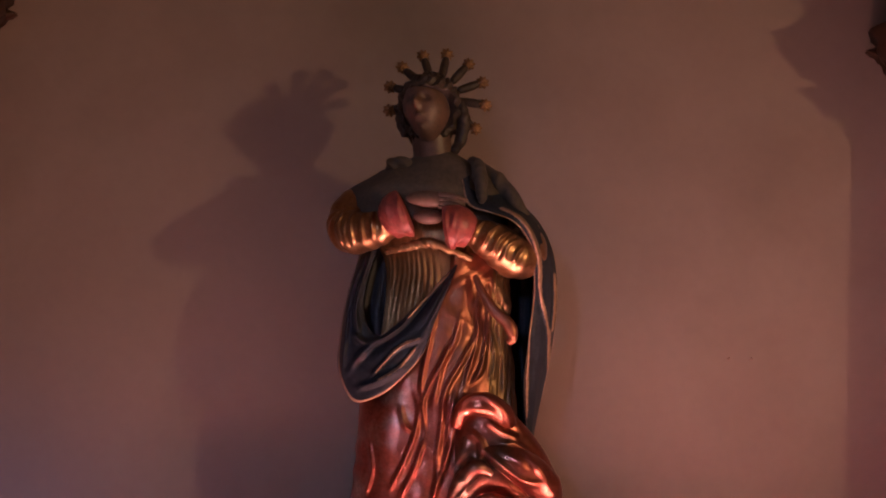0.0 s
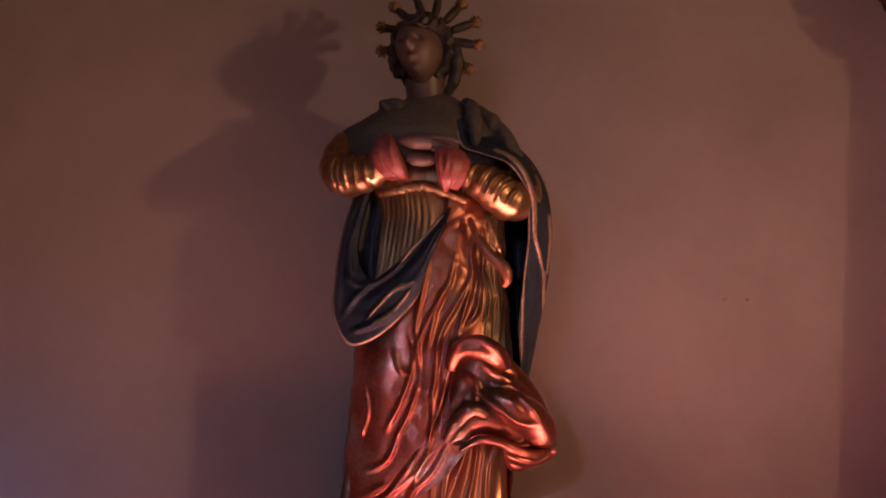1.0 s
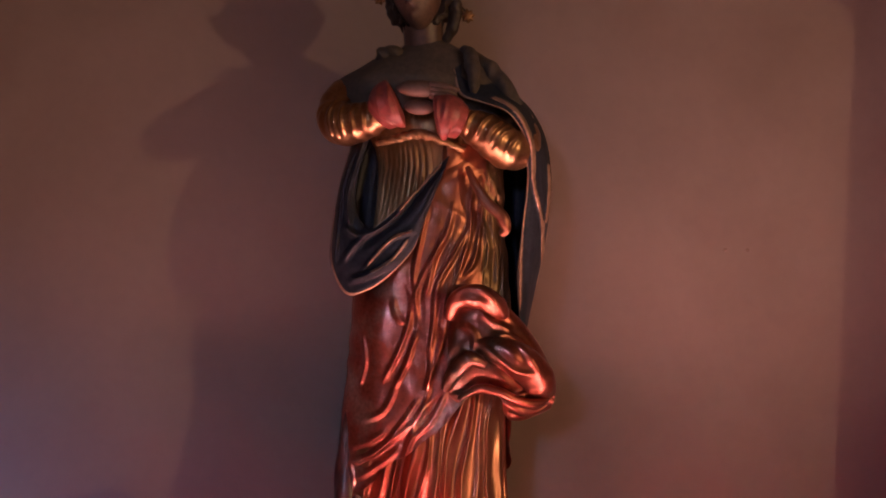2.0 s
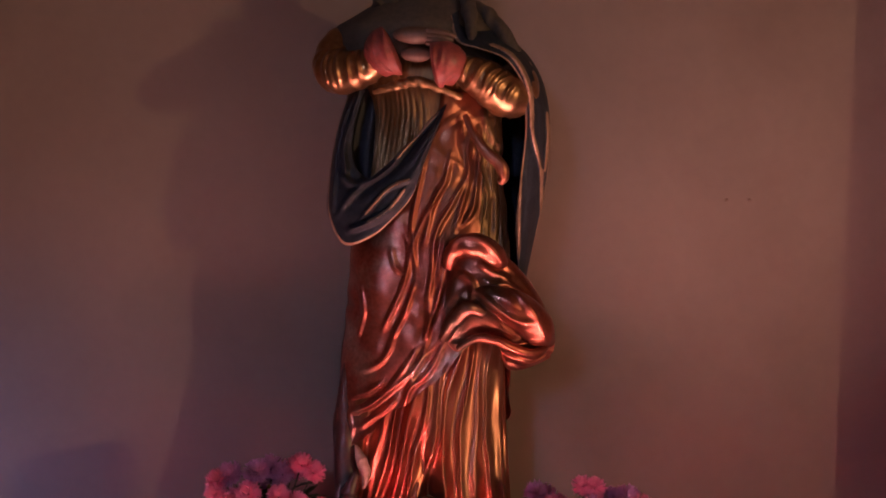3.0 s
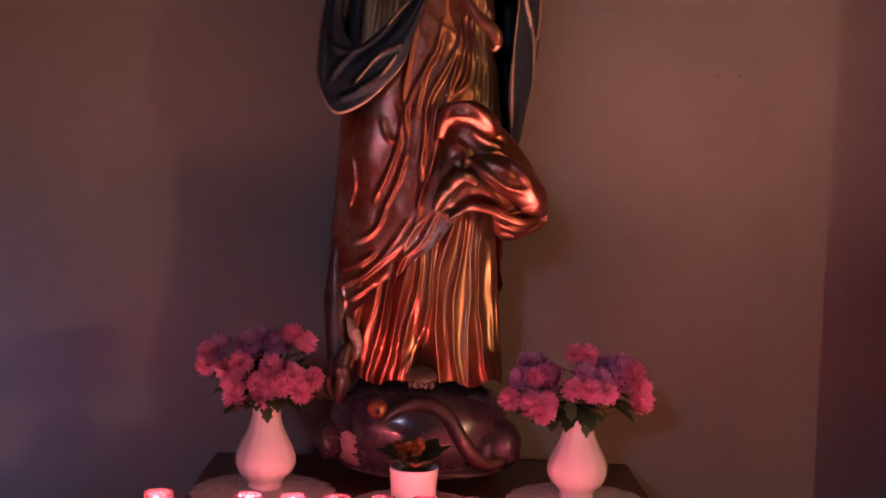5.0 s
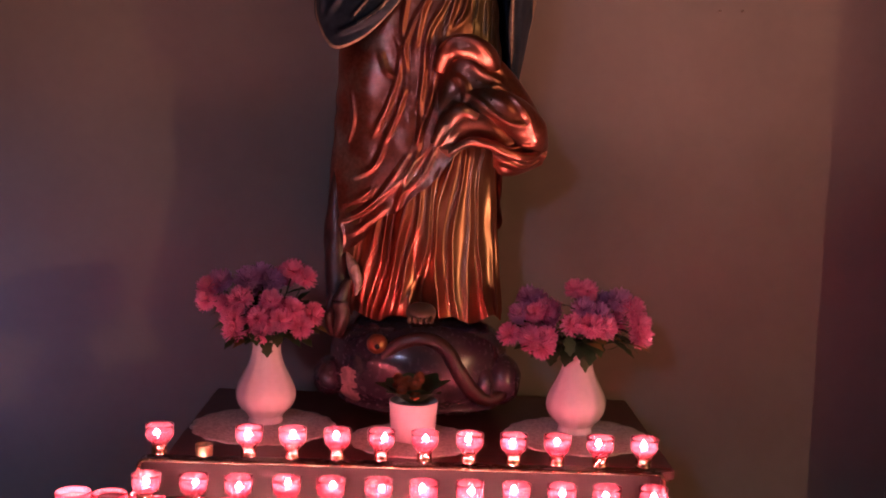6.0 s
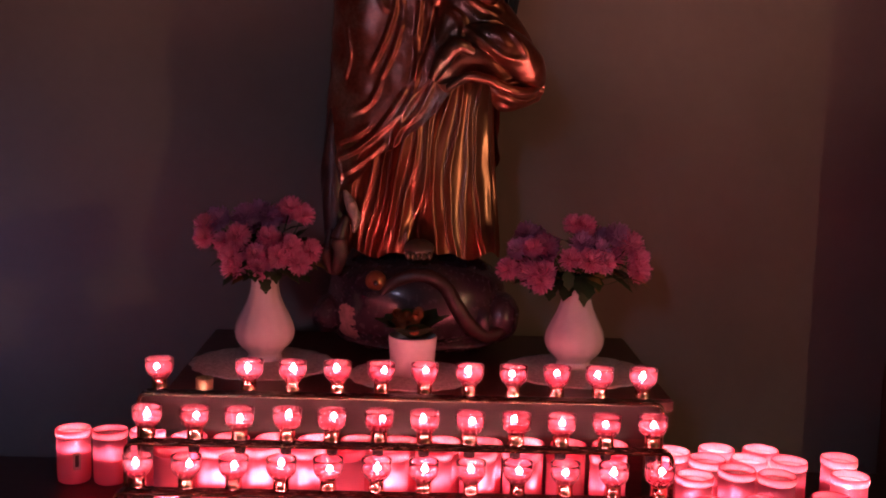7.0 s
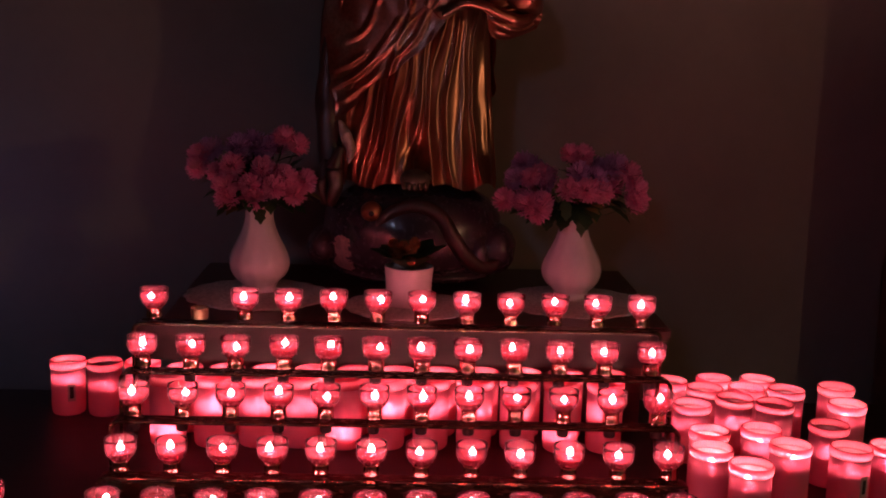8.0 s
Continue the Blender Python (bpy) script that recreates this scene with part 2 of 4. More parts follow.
structure("wall_north", plaster_wall(), "hand-plastered warm beige chapel wall behind the statue", "wall")
structure("wall_east", box("wall_east", ROOM_X, ROOM_X + 0.3, ROOM_BACK, WALL_Y, 0, ROOM_TOP, M_ROOM, 0), "limewashed side wall of the chapel", "wall")
structure("floor", box("floor", ROOM_WEST, ROOM_X, ROOM_BACK, WALL_Y, -0.2, 0, M_FLOOR, 0), "dark stone chapel floor", "floor")
structure("ceiling", box("ceiling", ROOM_WEST, ROOM_X, ROOM_BACK, WALL_Y, ROOM_TOP, ROOM_TOP + 0.2, M_ROOM, 0), "limewashed chapel ceiling", "ceiling")


def pierced_wall(name, at, out, lo, hi, w0, w1, z0, z1, along_x):
    """A wall with one rectangular opening that goes through it."""
    V, F = [], []
    for a, b, c, d in ((lo, w0, 0, ROOM_TOP), (w1, hi, 0, ROOM_TOP), (w0, w1, 0, z0), (w0, w1, z1, ROOM_TOP)):
        n = len(V)
        for q in (at, out):
            V += [(e, q, f) if along_x else (q, e, f) for e, f in ((a, c), (b, c), (b, d), (a, d))]
        F += [tuple(n + i for i in f) for f in ((0, 1, 2, 3), (7, 6, 5, 4), (0, 4, 5, 1), (1, 5, 6, 2), (2, 6, 7, 3), (3, 7, 4, 0))]
    return mesh_of(name, V, F, M_ROOM, smooth=False)


structure("wall_south", pierced_wall("wall_south", ROOM_BACK, ROOM_BACK - 0.35, ROOM_WEST, ROOM_X, -2.2, -1.35, 2.4, 4.1, True),
          "limewashed rear wall with a high window opening", "wall")
# unseen low opening, added only to go with the blue side fill
structure("wall_west", pierced_wall("wall_west", ROOM_WEST, ROOM_WEST - 0.35, ROOM_BACK, WALL_Y, -0.95, -0.25, 0.35, 1.25, False),
          "limewashed side wall with a low opening added behind the fill", "wall")


def acanthus(L, W):
    V, F = [], []
    for j in range(10):
        t = j / 9
        w = W * (math.sin(math.pi * (0.12 + 0.84 * t)) ** 0.7) * (1 + 0.22 * math.sin(t * 22))
        curl = -0.35 * L * max(0, t - 0.55) ** 1.5 * 3
        V += [(-w, L * t, curl - 0.1 * w), (-0.5 * w, L * t, curl + 0.12 * w), (0, L * t, curl + 0.02), (0.5 * w, L * t, curl + 0.12 * w), (w, L * t, curl - 0.1 * w)]
    n = len(V)
    V += [(x, y, z - 0.012) for x, y, z in V]
    for j in range(9):
        for i in range(4):
            p = j * 5 + i
            F += [(p, p + 1, p + 6, p + 5), (n + p + 5, n + p + 6, n + p + 1, n + p)]
        for i in (0, 4):
            p = j * 5 + i
            F.append((p, p + 5, n + p + 5, n + p) if i == 0 else (p + 5, p, n + p, n + p + 5))
    return mesh_of("leaf", V, F, M_GILT)


ACANTHUS = [acanthus(0.085, 0.034), acanthus(0.095, 0.042)]


def column(x):
    """A half column against the wall, with a tapered shaft and a carved gilt capital."""
    col = thing("column", "reddish marble half column with a carved gilt capital", "column", "columns beside the statue", at=(x, WALL_Y - 0.12, 0))
    shaft = [(0.0, 0.0), (0.16, 0.0), (0.16, 0.12), (0.13, 0.15), (0.142, 0.2), (0.114, 0.24)]
    shaft += [(0.114 + 0.003 * math.sin(math.pi * k / 16) - 0.004 * (k / 16) ** 2, 0.24 + 2.2 * k / 16) for k in range(17)]
    shaft += [(0.128, 2.45), (0.128, 2.47), (0.112, 2.49), (0.0, 2.49)]
    part("shaft", lathe("shaft", shaft, M_MARBLE, 40), col)
    cap = [(0.0, 2.49), (0.135, 2.49), (0.15, 2.52), (0.17, 2.58), (0.2, 2.61), (0.24, 2.66), (0.235, 2.69), (0.26, 2.71), (0.22, 2.73), (0.19, 2.76), (0.23, 2.9), (0.27, 3.1), (0.0, 3.1)]
    bell = part("capital", lathe("capital", cap, M_GILT, 48, 0.03, 8), col, "carved gilt capital with leaves")
    for k in range(10):
        for h, r, size in ((2.5, 0.15, 0.15), (2.6, 0.19, 0.17)):
            a = 2 * math.pi * (k + (0.5 if r > 0.16 else 0)) / 10
            part("leaf", ACANTHUS[size > 0.16], bell, "", Matrix.Translation((r * math.cos(a), r * math.sin(a), h)) @ Matrix.Rotation(a - math.pi / 2, 4, "Z") @ Matrix.Rotation(radians(68), 4, "X"))
    part("entablature_block", box("entablature_block", -0.3, 0.3, -0.3, 0.11, 3.102, 3.5, M_MARBLE, 0.01), col)
    return col


column(1.335)
column(-1.41)


# nail holes in the plaster
def nail_hole(x, z):
    me = lathe("nail_hole", [(0.0, 0.0), (0.0045, 0.0), (0.0035, 0.0016), (0.0, 0.002)], M_NAIL, 10)
    ob = tagged(new("nail_hole", me), "small dark nail hole in the plaster wall", "hole", "nail holes in the wall", "structure")
    ob.matrix_world = pose(x, WALL_Y - 0.0035, z, 90)


nail_hole(0.75, 1.852)
nail_hole(0.808, 1.854)

# ---- low table, plinth ----
TABLE_Z, PLINTH_Z = 0.66, 0.89
low_table = thing("low_table", "black lacquered low table carrying the candles", "table")
part("tabletop", box("tabletop", -1.25, 1.45, -0.6, 0.30, TABLE_Z - 0.04, TABLE_Z, M_TABLE, 0.006), low_table)
for lx in (-1.18, 1.38):
    for ly in (-0.53, 0.23):
        part("leg", box("leg", lx - 0.035, lx + 0.035, ly - 0.035, ly + 0.035, 0, TABLE_Z - 0.041, M_TABLE, 0.005), low_table)
part("apron", box("apron", -1.14, 1.34, -0.55, -0.52, TABLE_Z - 0.16, TABLE_Z - 0.042, M_TABLE, 0.004), low_table)

plinth = thing("plinth", "dark stained wooden plinth standing on the low table", "plinth")
part("body", box("body", -0.44, 0.50, 0.115, 0.575, TABLE_Z + 0.001, PLINTH_Z - 0.027, M_WOOD, 0.004), plinth)
for lx in (-0.40, 0.46):
    part("rear_leg", box("rear_leg", lx - 0.03, lx + 0.03, 0.50, 0.56, 0, TABLE_Z, M_WOOD, 0.004), plinth)
part("top_board", box("top_board", -0.468, 0.538, 0.036, 0.605, PLINTH_Z - 0.026, PLINTH_Z, M_WOOD, 0.005), plinth)


# ---- the statue, one carved and painted mesh ----
SV, SF, SM = [], [], []
SMATS = [M_GOLD, M_GOLDRED, M_RED, M_REDGOLD, M_PLEAT, M_BLUE, M_LINING, M_CUFF, M_SKIN, M_DUSTY, M_HAIR, M_CROWN, M_GLOBE, M_SNAKE, M_APPLE, M_PALE, M_BUNCH]
GOLD, GOLDRED, RED, REDGOLD, PLEAT, BLUE, LINING, CUFF, SKIN, DUSTY, HAIR, CROWN, GLOBE, SNAKE, APPLE, PALE, BUNCH = range(17)


def sheet(fn, nu, nv, mat, ring=False, flip=False, ridges=(), trim=()):
    """Adds the surface fn(u, v) -> x, y, z over the unit square; ring joins u = 1 to u = 0; mat is a slot or a function of u, v, x, z."""
    us = np.linspace(0, 1, nu + 1)[: nu if ring else nu + 1]
    vs = np.linspace(0, 1, nv + 1)
    U, W = np.meshgrid(us, vs)
    X, Y, Z = [q + 0 * U for q in fn(U, W)]
    if ridges:
        Y = Y - relief(X, Z, ridges)
    edge = relief(X, Z, trim) > 0.0035 if trim else np.zeros(X.shape, bool)
    base, w = len(SV), len(us)
    SV.extend(np.stack([X, Y, Z], -1).reshape(-1, 3).tolist())
    for j in range(nv):
        for i in range(nu):
            k = (i + 1) % w
            a, b = base + j * w + i, base + j * w + k
            f = (a, b, b + w, a + w)
            SF.append(f[::-1] if flip else f)
            SM.append(LINING if edge[j, i] else mat((i + 0.5) / nu, (j + 0.5) / nv, X[j, i], Z[j, i]) if callable(mat) else mat)


def relief(x, z, ridges):
    """Height of carved folds: each a crest along a line of (x, z) with its width and height, fading out at both ends, with hollows beside it."""
    out = np.zeros_like(x)
    for keys, width, height in ridges:
        c = curve_of(keys, 24)
        best, at = np.full(x.shape, 9.0), np.zeros_like(x)
        for i in range(23):
            ax, az = c[i]
            dx, dz = c[i + 1] - c[i]
            t = np.clip(((x - ax) * dx + (z - az) * dz) / (dx * dx + dz * dz), 0, 1)
            d = np.hypot(x - ax - t * dx, z - az - t * dz)
            near = d < best
            best, at = np.where(near, d, best), np.where(near, (i + t) / 23, at)
        fade = np.clip(at / 0.12, 0.25, 1) * np.clip((1 - at) / 0.12, 0.25, 1)
        out += height * fade * (np.exp(-((best / width) ** 2)) - 0.4 * np.exp(-((best / (2.3 * width)) ** 2)))
    return out


def keyed(z, keys):
    k = np.array(keys, float)
    return np.interp(z, k[:, 0], k[:, 1])


def smooth(a, b, x):
    t = np.clip((x - a) / (b - a), 0, 1)
    return t * t * (3 - 2 * t)


def fold(p, sharp=0.6):
    """A carved fold: broad hollows and narrower ridges, between -1 and 1."""
    s = np.sin(p)
    return np.sign(s) * np.abs(s) ** sharp * 0.6 + 0.4 * (1 - 2 * np.abs(np.sin(p / 2 + 0.4)))


# crests of the carved folds, as (x, z) lines with width and height
GOWN_CRESTS = [
    [(-0.135, 1.12), (-0.125, 1.23), (-0.11, 1.33)],
    [(-0.117, 1.12), (-0.098, 1.23), (-0.082, 1.33)],
    [(-0.094, 1.124), (-0.072, 1.229), (-0.053, 1.332)],
    [(-0.062, 1.125), (-0.036, 1.254), (-0.018, 1.349)],
    [(-0.029, 1.134), (-0.001, 1.255), (0.013, 1.366)],
    [(0.000, 1.135), (0.032, 1.272), (0.044, 1.383)],
    [(0.064, 1.125), (0.047, 1.232), (0.061, 1.336), (0.074, 1.439)],
    [(0.108, 1.13), (0.091, 1.242), (0.098, 1.337), (0.112, 1.464)],
    [(0.134, 1.131), (0.120, 1.235), (0.130, 1.338), (0.132, 1.469)],
    [(0.171, 1.132), (0.149, 1.235), (0.148, 1.339), (0.155, 1.473)],
    [(0.195, 1.133), (0.183, 1.30), (0.177, 1.466)],
    [(0.206, 1.133), (0.196, 1.30), (0.19, 1.466)],
]
SKIRT_RIDGES = [
    ([(0.034, 1.497), (-0.026, 1.423), (-0.109, 1.352), (-0.167, 1.319)], 0.007, 0.01),
    ([(-0.003, 1.489), (-0.054, 1.411), (-0.124, 1.340), (-0.165, 1.326)], 0.007, 0.01),
    ([(-0.064, 1.494), (-0.089, 1.447), (-0.140, 1.420)], 0.007, 0.01),
    ([(0.012, 1.496), (-0.022, 1.404), (-0.035, 1.348)], 0.007, 0.01),
    ([(0.049, 1.497), (0.018, 1.431), (-0.026, 1.383), (-0.041, 1.341)], 0.007, 0.01),
    ([(-0.047, 1.370), (-0.108, 1.316), (-0.151, 1.287)], 0.007, 0.01),
    ([(-0.166, 1.324), (-0.153, 1.288), (-0.161, 1.250)], 0.007, 0.01),
    ([(-0.081, 1.402), (-0.126, 1.374), (-0.162, 1.360)], 0.007, 0.01),
    ([(0.062, 1.459), (0.044, 1.399), (-0.040, 1.341), (-0.085, 1.310), (-0.112, 1.254), (-0.158, 1.250)], 0.006, 0.009),
    ([(0.050, 1.681), (0.027, 1.573), (0.003, 1.496)], 0.0065, 0.0095),
    ([(-0.022, 1.624), (-0.040, 1.558), (-0.069, 1.494)], 0.0065, 0.0095),
    ([(0.013, 1.585), (0.009, 1.496)], 0.0065, 0.0095),
    ([(-0.052, 1.747), (-0.036, 1.695), (-0.039, 1.649), (-0.059, 1.583), (-0.090, 1.517)], 0.0065, 0.0095),
    ([(-0.078, 1.700), (-0.062, 1.655), (-0.041, 1.641)], 0.0065, 0.0095),
    ([(-0.008, 1.905), (-0.021, 1.833), (-0.032, 1.728), (-0.024, 1.676)], 0.0065, 0.0095),
    ([(0.048, 1.913), (0.037, 1.848), (-0.006, 1.768), (-0.025, 1.715), (-0.019, 1.637)], 0.0065, 0.0095),
    ([(0.080, 1.934), (0.088, 1.875), (0.059, 1.809), (0.022, 1.736), (0.016, 1.651), (0.007, 1.572)], 0.0065, 0.0095),
    ([(0.096, 1.980), (0.087, 1.928), (0.092, 1.862), (0.079, 1.810), (0.061, 1.737)], 0.0065, 0.0095),
    ([(0.106, 1.994), (0.113, 1.915), (0.109, 1.850), (0.098, 1.784), (0.074, 1.751)], 0.0065, 0.0095),
    ([(0.115, 1.889), (0.131, 1.824), (0.125, 1.759)], 0.0065, 0.0095),
    ([(0.133, 1.903), (0.149, 1.831), (0.156, 1.734)], 0.0065, 0.0095),
    ([(0.160, 1.878), (0.167, 1.786), (0.175, 1.669)], 0.0065, 0.0095),
    ([(0.178, 1.862), (0.184, 1.774), (0.194, 1.650)], 0.0065, 0.0095),
    ([(0.027, 1.847), (0.009, 1.781), (-0.005, 1.703)], 0.0065, 0.0095),
    ([(0.044, 1.730), (0.035, 1.678), (0.030, 1.625)], 0.0065, 0.0095),
    ([(-0.147, 1.620), (-0.135, 1.555), (-0.149, 1.491)], 0.0065, 0.0095),
    ([(0.117, 2.007), (0.146, 1.949), (0.173, 1.924), (0.178, 1.895)], 0.009, 0.016),
]
BUNCH_RIDGES = [
    ([(0.054, 1.698), (0.067, 1.724), (0.106, 1.731), (0.141, 1.712), (0.168, 1.675)], 0.008, 0.012),
    ([(0.103, 1.621), (0.144, 1.589), (0.198, 1.552), (0.249, 1.545)], 0.008, 0.012),
    ([(0.090, 1.601), (0.078, 1.561), (0.049, 1.497)], 0.008, 0.012),
    ([(0.059, 1.557), (0.091, 1.580), (0.118, 1.587)], 0.008, 0.012),
    ([(0.143, 1.628), (0.183, 1.628), (0.223, 1.592), (0.258, 1.540)], 0.008, 0.012),
    ([(0.114, 1.680), (0.148, 1.655), (0.194, 1.637)], 0.008, 0.012),
    ([(0.076, 1.653), (0.106, 1.627), (0.104, 1.588)], 0.008, 0.012),
    ([(0.056, 1.490), (0.094, 1.494), (0.146, 1.492), (0.187, 1.492), (0.226, 1.500), (0.277, 1.504)], 0.007, 0.012),
]
SWAG_RIDGES = [
    ([(-0.183, 2.032), (-0.205, 1.950), (-0.213, 1.847), (-0.213, 1.759)], 0.0075, 0.018),
    ([(-0.196, 1.855), (-0.166, 1.837), (-0.132, 1.851)], 0.0075, 0.018),
    ([(-0.202, 1.766), (-0.165, 1.816), (-0.080, 1.880), (-0.028, 1.958), (0.017, 2.008)], 0.0075, 0.018),
    ([(-0.180, 1.978), (-0.191, 1.916), (-0.181, 1.856)], 0.0075, 0.018),
    ([(-0.175, 1.733), (-0.114, 1.757), (-0.068, 1.786)], 0.0075, 0.018),
]
SWAG_TRIM = [
    ([(-0.147, 1.755), (-0.125, 1.783), (-0.078, 1.832), (-0.029, 1.851)], 0.0055, 0.01),
    ([(-0.140, 1.747), (-0.082, 1.784), (-0.044, 1.834)], 0.0055, 0.01),
    ([(-0.080, 1.880), (-0.054, 1.913), (-0.010, 1.966), (0.026, 2.009)], 0.0055, 0.01),
]
MANTLE_RIDGES = [
    ([(0.102, 2.158), (0.169, 2.135), (0.209, 2.070), (0.231, 1.978)], 0.008, 0.011),
    ([(0.135, 2.153), (0.191, 2.109), (0.228, 2.031)], 0.008, 0.011),
    ([(0.215, 2.031), (0.225, 1.971), (0.249, 1.897), (0.258, 1.802), (0.253, 1.693), (0.239, 1.638)], 0.007, 0.011),
    ([(0.192, 2.010), (0.202, 1.895), (0.204, 1.786), (0.207, 1.663)], 0.007, 0.011),
    ([(0.259, 2.033), (0.266, 1.966), (0.261, 1.870)], 0.007, 0.011),
]
SLEEVE_RIDGES = [
    ([(-0.226, 2.046), (-0.239, 2.102), (-0.218, 2.149)], 0.0048, 0.010),
    ([(-0.200, 2.050), (-0.209, 2.110), (-0.191, 2.151)], 0.0048, 0.010),
    ([(-0.176, 2.055), (-0.184, 2.111), (-0.168, 2.152)], 0.0048, 0.010),
    ([(-0.154, 2.066), (-0.160, 2.119), (-0.154, 2.146)], 0.0048, 0.010),
    ([(-0.133, 2.087), (-0.142, 2.120), (-0.141, 2.146)], 0.0048, 0.010),
    ([(-0.213, 2.046), (-0.224, 2.082), (-0.223, 2.116)], 0.0048, 0.010),
    ([(0.045, 2.089), (0.057, 2.123), (0.082, 2.144)], 0.0048, 0.011),
    ([(0.066, 2.066), (0.078, 2.104), (0.110, 2.132)], 0.0048, 0.011),
    ([(0.087, 2.054), (0.105, 2.092), (0.137, 2.120)], 0.0048, 0.011),
    ([(0.111, 2.042), (0.126, 2.079), (0.155, 2.101)], 0.0048, 0.011),
    ([(0.135, 2.033), (0.146, 2.064), (0.172, 2.082)], 0.0048, 0.011),
    ([(0.158, 2.024), (0.167, 2.048), (0.180, 2.065)], 0.0048, 0.011),
    ([(0.032, 2.095), (0.040, 2.128), (0.059, 2.149)], 0.0048, 0.011),
    ([(0.056, 2.079), (0.074, 2.117), (0.093, 2.134)], 0.0048, 0.011),
    ([(0.121, 2.039), (0.139, 2.070), (0.165, 2.095)], 0.0048, 0.011),
]
CUFF_RIDGES = [
    ([(-0.126, 2.174), (-0.126, 2.120), (-0.115, 2.088)], 0.005, 0.006),
    ([(-0.103, 2.175), (-0.100, 2.122), (-0.089, 2.096)], 0.005, 0.006),
    ([(-0.083, 2.176), (-0.071, 2.136)], 0.005, 0.006),
    ([(-0.014, 2.139), (-0.015, 2.092)], 0.005, 0.006),
    ([(0.006, 2.140), (0.005, 2.093)], 0.005, 0.006),
    ([(0.026, 2.134), (0.019, 2.087)], 0.005, 0.006),
]

CY = 0.465
LEFT = [(1.10, -0.135), (1.16, -0.155), (1.23, -0.172), (1.31, -0.18), (1.44, -0.176), (1.58, -0.166), (1.72, -0.16), (1.80, -0.15), (1.9, -0.14), (2.0, -0.135), (2.12, -0.15)]
RIGHT = [(1.10, 0.212), (1.16, 0.207), (1.23, 0.2), (1.31, 0.192), (1.44, 0.185), (1.58, 0.182), (1.72, 0.175), (1.80, 0.165), (1.9, 0.155), (2.0, 0.15), (2.12, 0.14)]
DEPTH = [(1.10, 0.12), (1.2, 0.125), (1.45, 0.12), (1.7, 0.11), (1.85, 0.1), (2.0, 0.095), (2.12, 0.1)]


def body_ring(u, z, grow=0.0):
    """The dressed figure's plain section at height z: centre, half width, half depth, and the unit way out at the angle u turns."""
    a = 2 * np.pi * (u - 0.5)
    l, r = keyed(z, LEFT), keyed(z, RIGHT)
    cx, hw, hd = (l + r) / 2, (r - l) / 2 + grow, keyed(z, DEPTH) + grow
    return cx, hw, hd, np.sin(a), -np.cos(a)


def draped(x, z, crests):
    """Depth of cloth hanging in hollows between the crest lines: nothing on a crest, deepest between two."""
    zz = np.clip(z, 1.11, 1.48)
    x = x + 0.003 * np.sin(17 * z + 60 * x) + 0.0015 * np.sin(41 * z - 90 * x)
    lines = [np.polyval(np.polyfit([q[1] for q in c], [q[0] for q in c], 2), zz) for c in crests]
    out = np.zeros_like(x)
    for k, (a, b) in enumerate(zip(lines, lines[1:])):
        gap = np.maximum(b - a, 1e-4)
        t = (x - a) / gap
        inside = (t >= 0) & (t < 1)
        skew = np.clip(t, 0, 1) ** (0.75, 1.3, 1.0, 1.45, 0.8)[k % 5]
        hollow = np.minimum(0.62 * gap, 0.026) * (0.9, 0.5, 1.0, 0.7, 0.45, 1.1, 0.8, 0.35)[k % 8] * np.abs(np.sin(np.pi * skew))
        out = np.where(inside, hollow, out)
    return out


def gown(u, v):
    # the straight under-gown with deep upright folds that spread towards the feet
    arch = 0.045 * np.exp(-((u - 0.497) / 0.022) ** 2)
    z = 1.112 + arch * (1 - v) + 0.008 * np.sin(u * 60) * (1 - v) ** 3 + v * 0.62
    cx, hw, hd, sx, sy = body_ring(u, z)
    front = smooth(0.1, 0.5, -sy)
    p = 2 * np.pi * u * 27 + 1.2 * np.sin(9 * z + 12 * u) + 0.5 * np.sin(23 * z)
    d = 0.009 * fold(p) * (1 - front) + 0.008 * front
    d = d - 0.02 * np.exp(-((u - 0.497) / 0.016) ** 2) * (1 - smooth(0.05, 0.35, v))
    x, y = cx + (hw + d) * sx, CY + (hd + d) * sy
    return x, y + front * draped(x, z, GOWN_CRESTS), z


sheet(gown, 520, 60, GOLDRED, ring=True)


def hem_height(x, front):
    h = np.interp(x, [-0.19, -0.115, -0.055, 0.03, 0.077, 0.12, 0.2], [1.205, 1.27, 1.335, 1.40, 1.462, 1.5, 1.5])
    return h * front + 1.30 * (1 - front)


